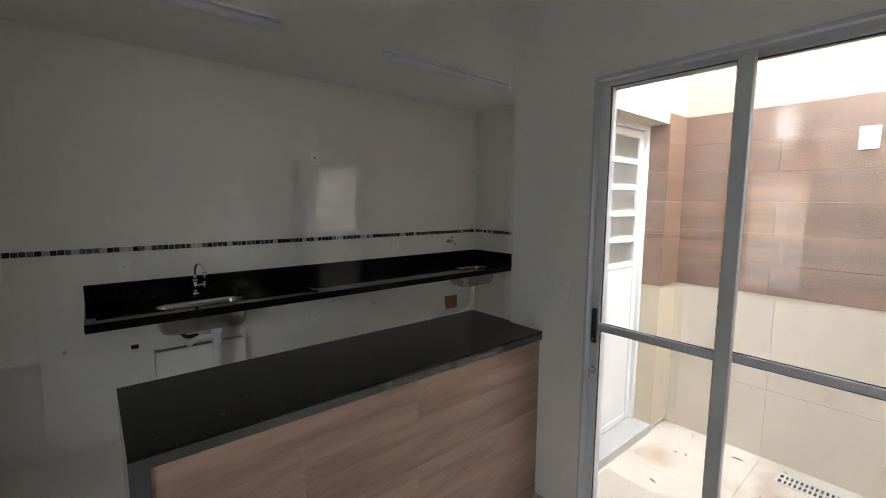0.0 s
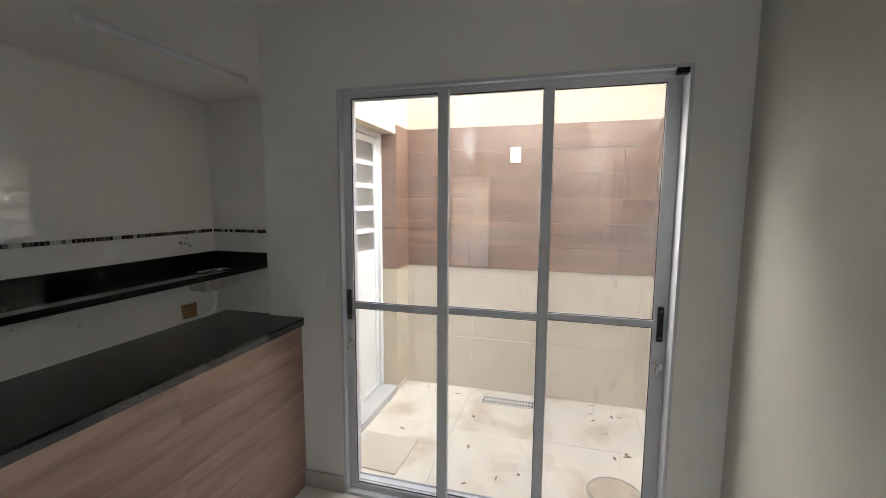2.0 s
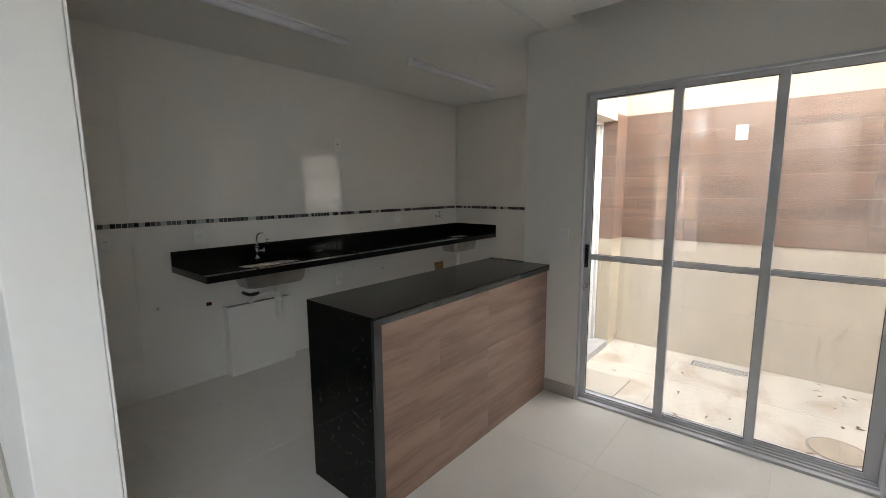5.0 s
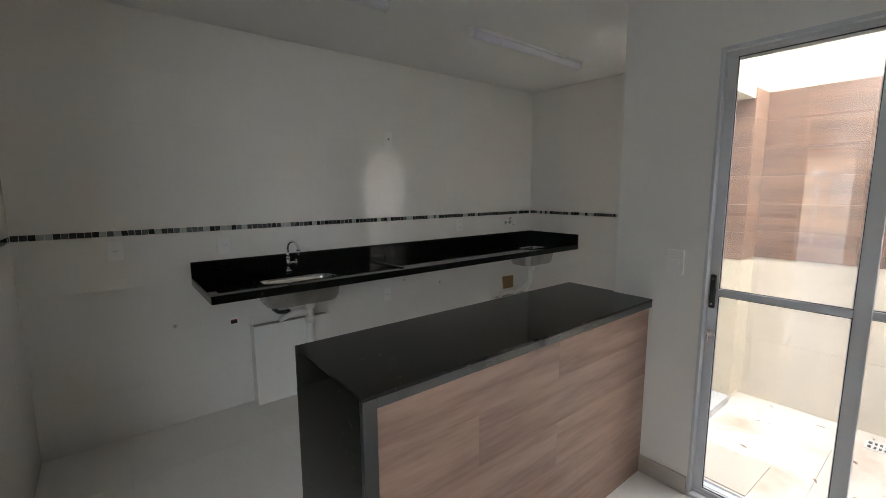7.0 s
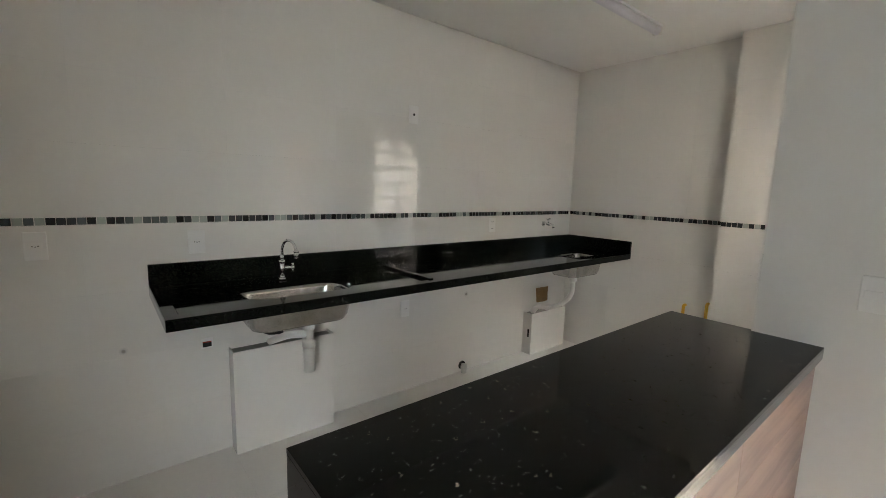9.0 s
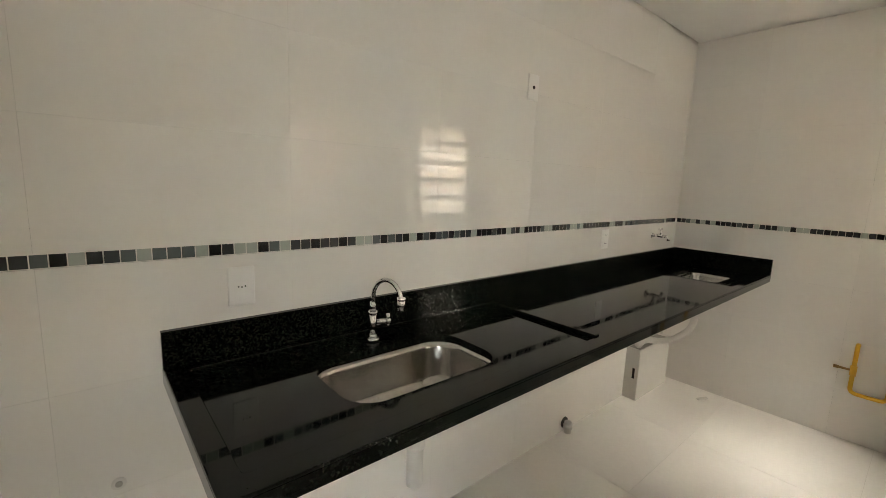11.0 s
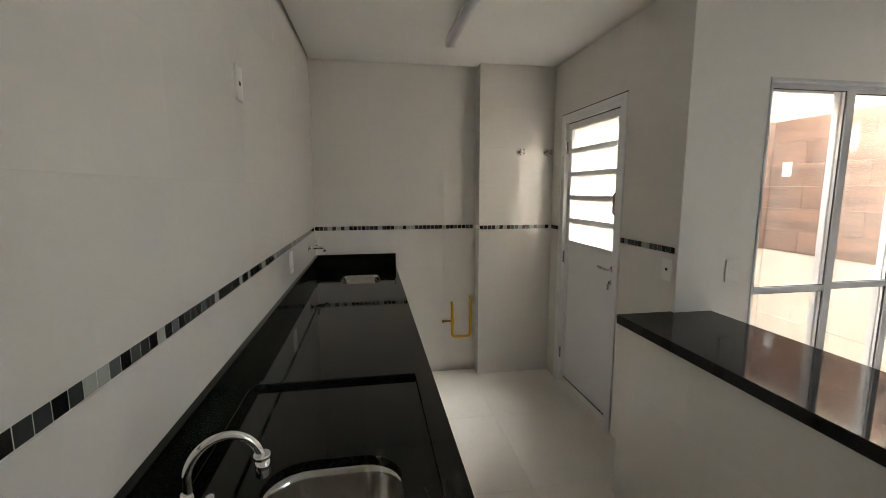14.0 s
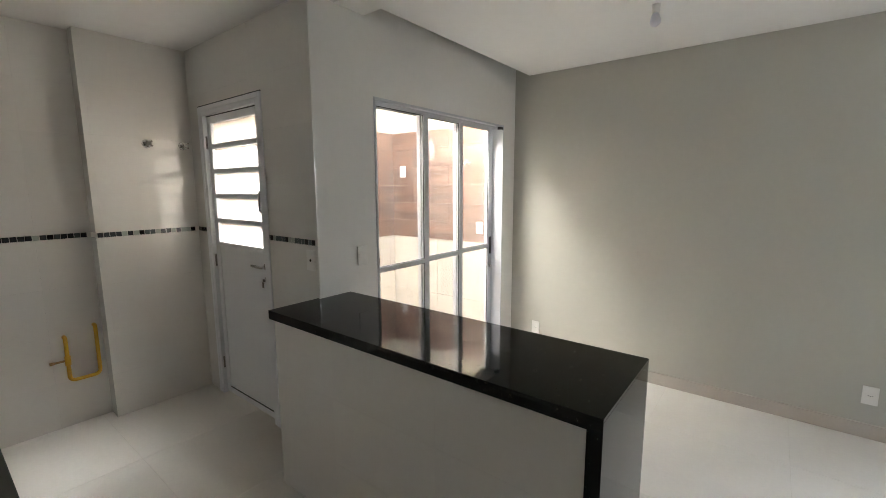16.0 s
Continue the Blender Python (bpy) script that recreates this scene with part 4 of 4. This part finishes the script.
# ---- lamps ----
for x0, x1 in ((-0.29, 0.92), (1.54, 2.76)):
    lamp = thing("ceiling_batten_lamp", ((x0 + x1) / 2, 2.42, TOP), "slim white tube lamp fixed to the kitchen ceiling, off", "lamp", "kitchen ceiling lamps")
    block("base", (x0, 2.395, TOP - 0.014), (x1, 2.455, TOP), "white_metal", lamp, 0.002)
    bm = bmesh.new()
    rod(bm, (x0 + 0.012, 2.425, TOP - 0.032), (x1 - 0.012, 2.425, TOP - 0.032), 0.027, segs=24)
    part("tube", bm, "lamp", lamp)
    for a, b in ((x0, x0 + 0.014), (x1 - 0.014, x1)):
        block("end_cap", (a, 2.394, TOP - 0.061), (b, 2.456, TOP - 0.014), "plastic", lamp, 0.010)
bulb = thing("ceiling_bulb", (0.374, 0.18, TOP), "bare bulb in a white socket on the living room ceiling", "lamp")
part("socket", rod(bmesh.new(), (0.374, 0.18, TOP), (0.374, 0.18, TOP - 0.045), 0.022, 0.02), "plastic", bulb)
bm = bmesh.new()
rod(bm, (0.374, 0.18, TOP - 0.045), (0.374, 0.18, TOP - 0.062), 0.014, 0.024)
made = bmesh.ops.create_uvsphere(bm, u_segments=20, v_segments=12, radius=0.029, matrix=Matrix.Translation((0.374, 0.18, TOP - 0.085)))
for f in bm.faces:
    f.smooth = True
part("glass_bulb", bm, "lamp", bulb)

# ---- patio things ----
drain = thing("drain_grille", (3.14, 0.32, PZ), "rectangular grey floor drain grille in the patio", "grille")
GX0, GX1, GY0, GY1 = 3.075, 3.205, 0.10, 0.535
for lo, hi in (((GX0, GY0, PZ), (GX0 + 0.012, GY1, PZ + 0.006)), ((GX1 - 0.012, GY0, PZ), (GX1, GY1, PZ + 0.006)), ((GX0 + 0.012, GY0, PZ), (GX1 - 0.012, GY0 + 0.012, PZ + 0.006)), ((GX0 + 0.012, GY1 - 0.012, PZ), (GX1 - 0.012, GY1, PZ + 0.006)), ((3.134, GY0 + 0.012, PZ), (3.146, GY1 - 0.012, PZ + 0.006))):
    block("rim", lo, hi, "grille", drain)
block("pit", (GX0 + 0.012, GY0 + 0.012, PZ - 0.004), (GX1 - 0.012, GY1 - 0.012, PZ + 0.001), "dark", drain)
for k in range(1, 18):
    y = GY0 + 0.012 + k * 0.0228
    block("slat", (GX0 + 0.012, y - 0.005, PZ + 0.001), (GX1 - 0.012, y + 0.005, PZ + 0.0055), "grille", drain)
ob = thing("loose_tile", (2.2, 1.0, PZ), "loose beige tile lying on the patio floor", "tile")
bm = box(bmesh.new(), (-0.19, -0.195, 0), (0.19, 0.195, 0.010), 0.002)
bmesh.ops.transform(bm, matrix=pose(2.215, 1.035, PZ, 0, 0, -2), verts=bm.verts)
part("tile", bm, "mat", ob)
cover = thing("round_drain_cover", (2.21, -0.40, PZ), "round worn drain cover in the patio floor", "cover")
part("lid", rod(bmesh.new(), (2.21, -0.40, PZ), (2.21, -0.40, PZ + 0.006), 0.14, 0.136, 32), "cover", cover)
part("ring", tube(bmesh.new(), [(2.21 + 0.148 * math.cos(a * math.pi / 18), -0.40 + 0.148 * math.sin(a * math.pi / 18), PZ) for a in range(37)], 0.004, 8), "plaster", cover)

rng = random.Random(4)
for k in range(34):
    x, y = rng.uniform(2.0, 3.27), rng.uniform(-0.68, 1.1)
    bm = bmesh.new()
    long, wide, lift = rng.uniform(0.012, 0.034), rng.uniform(0.004, 0.010), rng.uniform(0.003, 0.008)
    outline = [(-1, 0, 0), (-0.4, -1, 0.6), (0.3, -0.9, 0.8), (1, 0, 0.3), (0.3, 0.9, 0.9), (-0.4, 1, 0.7)]
    low = [bm.verts.new((u * long, v * wide, w * lift)) for u, v, w in outline]
    high = [bm.verts.new((u * long, v * wide, w * lift + 0.0012)) for u, v, w in outline]
    bm.faces.new(low[::-1])
    bm.faces.new(high)
    for i in range(6):
        bm.faces.new((low[i], low[(i + 1) % 6], high[(i + 1) % 6], high[i]))
    ob = new("dry_leaf", mesh(bm, "dry_leaf", "leaf"))
    ob.matrix_world = pose(x, y, PZ + 0.0005, 0, 0, rng.uniform(0, 360))
    tagged(ob, "small curled brown leaf on the patio floor", "leaf", "fallen leaves")

# ---- street side ----
post = thing("globe_street_lamp", (-12.06, 3.09, -0.15), "white globe lamp on a slim post in front of the house", "lamp")
part("post", rod(bmesh.new(), (-12.06, 3.09, -0.15), (-12.06, 3.09, 1.75), 0.05, 0.04), "white_metal", post)
bm = bmesh.new()
bmesh.ops.create_uvsphere(bm, u_segments=20, v_segments=12, radius=0.16, matrix=Matrix.Translation((-12.06, 3.09, 1.89)))
for f in bm.faces:
    f.smooth = True
part("globe", bm, "plastic", post)
house = thing("house", (-20, 4, -0.15), "ochre rendered house across the street", "house")
part("wall", holed("x", -20.0, -19.7, -4, 14, -0.15, 3.0, [(2.5, 4.0, 0.9, 2.1), (7, 8.4, 0.9, 2.1)]), "ochre", house)
block("roof", (-22, -4.4, 3.0), (-19.2, 14.4, 3.25), "roof", house)
for y0, y1 in ((2.5, 4.0), (7, 8.4)):
    w = block("window", (-19.9, y0, 0.9), (-19.86, y1, 2.1), "white_metal", house)
    block("pane", (-19.86, y0 + 0.1, 1.0), (-19.855, y1 - 0.1, 2.0), "glass", w)


# ---- tiles, planks and mosaic, piece by piece ----
PIECES = {}


def piece_mesh(w, h, d, mat, cham=0.0002):
    """A tile w wide, h high and d deep, its face towards -y, with a chamfered edge. Shared between alike pieces."""
    key = (round(w, 3), round(h, 3), round(d, 4), mat)
    if key not in PIECES:
        bm = bmesh.new()
        back = [bm.verts.new((x, d, z)) for x, z in ((0, 0), (w, 0), (w, h), (0, h))]
        mid = [bm.verts.new((x, cham, z)) for x, z in ((0, 0), (w, 0), (w, h), (0, h))]
        face = [bm.verts.new((x, 0, z)) for x, z in ((cham, cham), (w - cham, cham), (w - cham, h - cham), (cham, h - cham))]
        for a, b in ((back, mid), (mid, face)):
            for i in range(4):
                bm.faces.new((a[i], a[(i + 1) % 4], b[(i + 1) % 4], b[i]))
        bm.faces.new(face)
        bmesh.ops.recalc_face_normals(bm, faces=bm.faces)
        PIECES[key] = mesh(bm, "piece", mat)
    return PIECES[key]


def lay(name, parent, m, w, h, d, mat):
    ob = new(name, piece_mesh(w, h, d, mat))
    ob.parent = parent
    ob.matrix_basis = Matrix.Translation(-BASE[parent]) @ m
    return ob


def spans(u0, u1, first, pitch):
    """Cuts a run into pieces at first + n * pitch."""
    cuts = [first + pitch * k for k in range(-30, 60) if u0 + 0.004 < first + pitch * k < u1 - 0.004]
    return list(zip([u0, *cuts], [*cuts, u1]))


ROWS_OF_TILES = [(0, 0.31), (0.31, 0.625), (0.625, 0.94), (0.94, 1.2555), (1.2905, 1.605), (1.605, 1.92), (1.92, 2.235), (2.235, 2.55), (2.55, 2.60)]
GAP = 0.0002
mosaic_rng = random.Random(11)


def tiled(parent, origin, yaw, u0, u1, first, openings=(), rows=ROWS_OF_TILES, strip=True):
    """Clads a wall. origin and yaw set the wall's frame (u runs along it, -y is out); openings are (u0, u1, top)."""
    frame_of = Matrix.Translation(origin) @ pose(0, 0, 0, 0, 0, yaw)
    for z0, z1 in rows:
        runs = [(u0, u1)]
        for a, b, top in openings:
            if z0 < top - 0.01:
                runs = [r for lo, hi in runs for r in ((lo, min(hi, a)), (max(lo, b), hi)) if r[1] - r[0] > 0.01]
        for a, b, top in openings:
            if z0 < top - 0.01 < top + 0.01 < z1:
                for c, d in spans(a, b, first, 0.595):
                    lay("tile", parent, frame_of @ Matrix.Translation((c + GAP / 2, 0, top + 0.03)), d - c - GAP, z1 - top - 0.03 - GAP, T, "tile")
        for lo, hi in runs:
            for a, b in spans(lo, hi, first, 0.595):
                mid = Matrix.Translation(((a + b) / 2, 0, (z0 + z1) / 2)) @ pose(0, 0, 0, mosaic_rng.uniform(-0.08, 0.08), 0, mosaic_rng.uniform(-0.05, 0.05))
                lay("tile", parent, frame_of @ mid @ Matrix.Translation(((a - b + GAP) / 2, 0, (z0 - z1 + GAP) / 2)), b - a - GAP, z1 - z0 - GAP, T, "tile")
    if strip:
        runs = [(u0, u1)]
        for a, b, top in openings:
            runs = [r for lo, hi in runs for r in ((lo, min(hi, a)), (max(lo, b), hi)) if r[1] - r[0] > 0.01]
        for lo, hi in runs:
            lay("grout_bed", parent, frame_of @ Matrix.Translation((lo, 0.0014, 1.2555)), hi - lo, 0.035, T - 0.0014, "grout")
            u = lo + 0.002
            while u + 0.031 < hi:
                mat = mosaic_rng.choices(("mosaic_black", "mosaic_grey", "mosaic_mid", "mosaic_pale"), (5, 2.6, 1.6, 1.8))[0]
                lay("mosaic_tile", parent, frame_of @ Matrix.Translation((u, 0.0005, 1.2575)), 0.0308, 0.031, T, mat)
                u += 0.0333


tiled(wall_north, (0, NORTH, 0), 0, STUB, EAST, 0.355)
tiled(wall_east, (EAST, 0, 0), -90, -NORTH, -2.09, -NORTH + 0.45)
tiled(wall_shaft, (COLUMN, 0, 0), -90, -2.09 + T, -SERVICE, -SERVICE - 0.595)
tiled(wall_shaft, (0, 2.09, 0), 180, -EAST, -COLUMN, -4, strip=False)
tiled(wall_service, (0, SERVICE, 0), 180, -COLUMN, -SLIDE, -1.735 - 0.595, [(-3.055, -2.26, 2.118)])
tiled(wall_stub, (STUB, 0, 0), 90, STUB_END, STUB_FAR, STUB_END + 0.595)
tiled(bar, (0, 1.742, 0), 180, -SLIDE, -BX0 - 0.045, -BX0 - 0.6, rows=[(0, 0.31), (0.31, 0.625), (0.625, 0.912)], strip=False)

# wood-look tiles on the bar's front
for k, (z0, z1) in enumerate(((0, 0.165), (0.165, 0.36), (0.36, 0.555), (0.555, 0.75), (0.75, 0.918))):
    for a, b in spans(BX0 + 0.045, SLIDE, 0.53 if k % 2 else 0.98, 1.2):
        lay("wood_look_tile", bar, Matrix.Translation((a + 0.0005, 1.262, z0 + 0.0005)), b - a - 0.001, z1 - z0 - 0.001, 0.012, "wood_bar")

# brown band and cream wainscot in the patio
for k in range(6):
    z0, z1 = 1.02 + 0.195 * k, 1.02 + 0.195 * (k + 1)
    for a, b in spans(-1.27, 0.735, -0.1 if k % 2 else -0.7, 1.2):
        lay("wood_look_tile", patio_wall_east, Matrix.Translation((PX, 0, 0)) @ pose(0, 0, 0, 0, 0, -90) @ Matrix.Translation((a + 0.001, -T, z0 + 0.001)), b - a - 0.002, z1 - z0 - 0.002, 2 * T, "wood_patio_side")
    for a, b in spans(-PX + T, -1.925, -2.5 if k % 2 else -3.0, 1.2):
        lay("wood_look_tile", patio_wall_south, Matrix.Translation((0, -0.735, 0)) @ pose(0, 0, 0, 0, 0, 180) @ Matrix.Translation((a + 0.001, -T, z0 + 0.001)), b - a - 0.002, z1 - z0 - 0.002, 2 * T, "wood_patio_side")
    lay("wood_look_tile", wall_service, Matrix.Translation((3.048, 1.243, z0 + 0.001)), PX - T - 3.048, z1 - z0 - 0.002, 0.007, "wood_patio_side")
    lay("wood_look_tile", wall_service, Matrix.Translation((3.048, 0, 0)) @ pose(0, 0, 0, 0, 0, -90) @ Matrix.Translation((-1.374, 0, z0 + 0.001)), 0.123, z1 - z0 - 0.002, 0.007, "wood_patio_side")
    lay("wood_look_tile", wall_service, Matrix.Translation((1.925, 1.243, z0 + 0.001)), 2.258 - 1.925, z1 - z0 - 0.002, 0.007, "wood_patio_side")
for z0, z1 in ((PZ, 0.405), (0.405, 1.02)):
    for a, b in spans(-1.27, 0.735, -0.66, 0.66):
        lay("cream_tile", patio_wall_east, Matrix.Translation((PX, 0, 0)) @ pose(0, 0, 0, 0, 0, -90) @ Matrix.Translation((a + 0.001, 0, z0 + 0.001)), b - a - 0.002, z1 - z0 - 0.002, T, "cream_tile")
    for a, b in spans(-PX, -1.925, -2.66, 0.66):
        lay("cream_tile", patio_wall_south, Matrix.Translation((0, -0.735, 0)) @ pose(0, 0, 0, 0, 0, 180) @ Matrix.Translation((a + 0.001, 0, z0 + 0.001)), b - a - 0.002, z1 - z0 - 0.002, T, "cream_tile")

# floor tiles
flat = pose(0, 0, 0, -90)
for a, b in spans(WEST, EAST, 1.075, 0.75):
    for c, d in spans(SOUTH + 0.012, NORTH, 0.645, 0.75):
        if a >= SLIDE - 0.02 and d <= SERVICE - 0.05:
            continue
        hi_x = b
        if c < 1.27 and b > 1.925:
            hi_x = 1.925
        if hi_x - a < 0.02:
            continue
        lay("floor_tile", floor, Matrix.Translation((a + 0.001, c + 0.001, 0)) @ flat, hi_x - a - 0.002, d - c - 0.002, 0.0015, "floor")
for a, b in spans(1.925, PX, 2.64, 0.66):
    for c, d in spans(-0.735, 1.27, 0.0, 0.65):
        lay("patio_tile", patio_floor, Matrix.Translation((a + 0.001, c + 0.001, PZ)) @ flat, b - a - 0.002, d - c - 0.002, 0.008, "patio_floor")
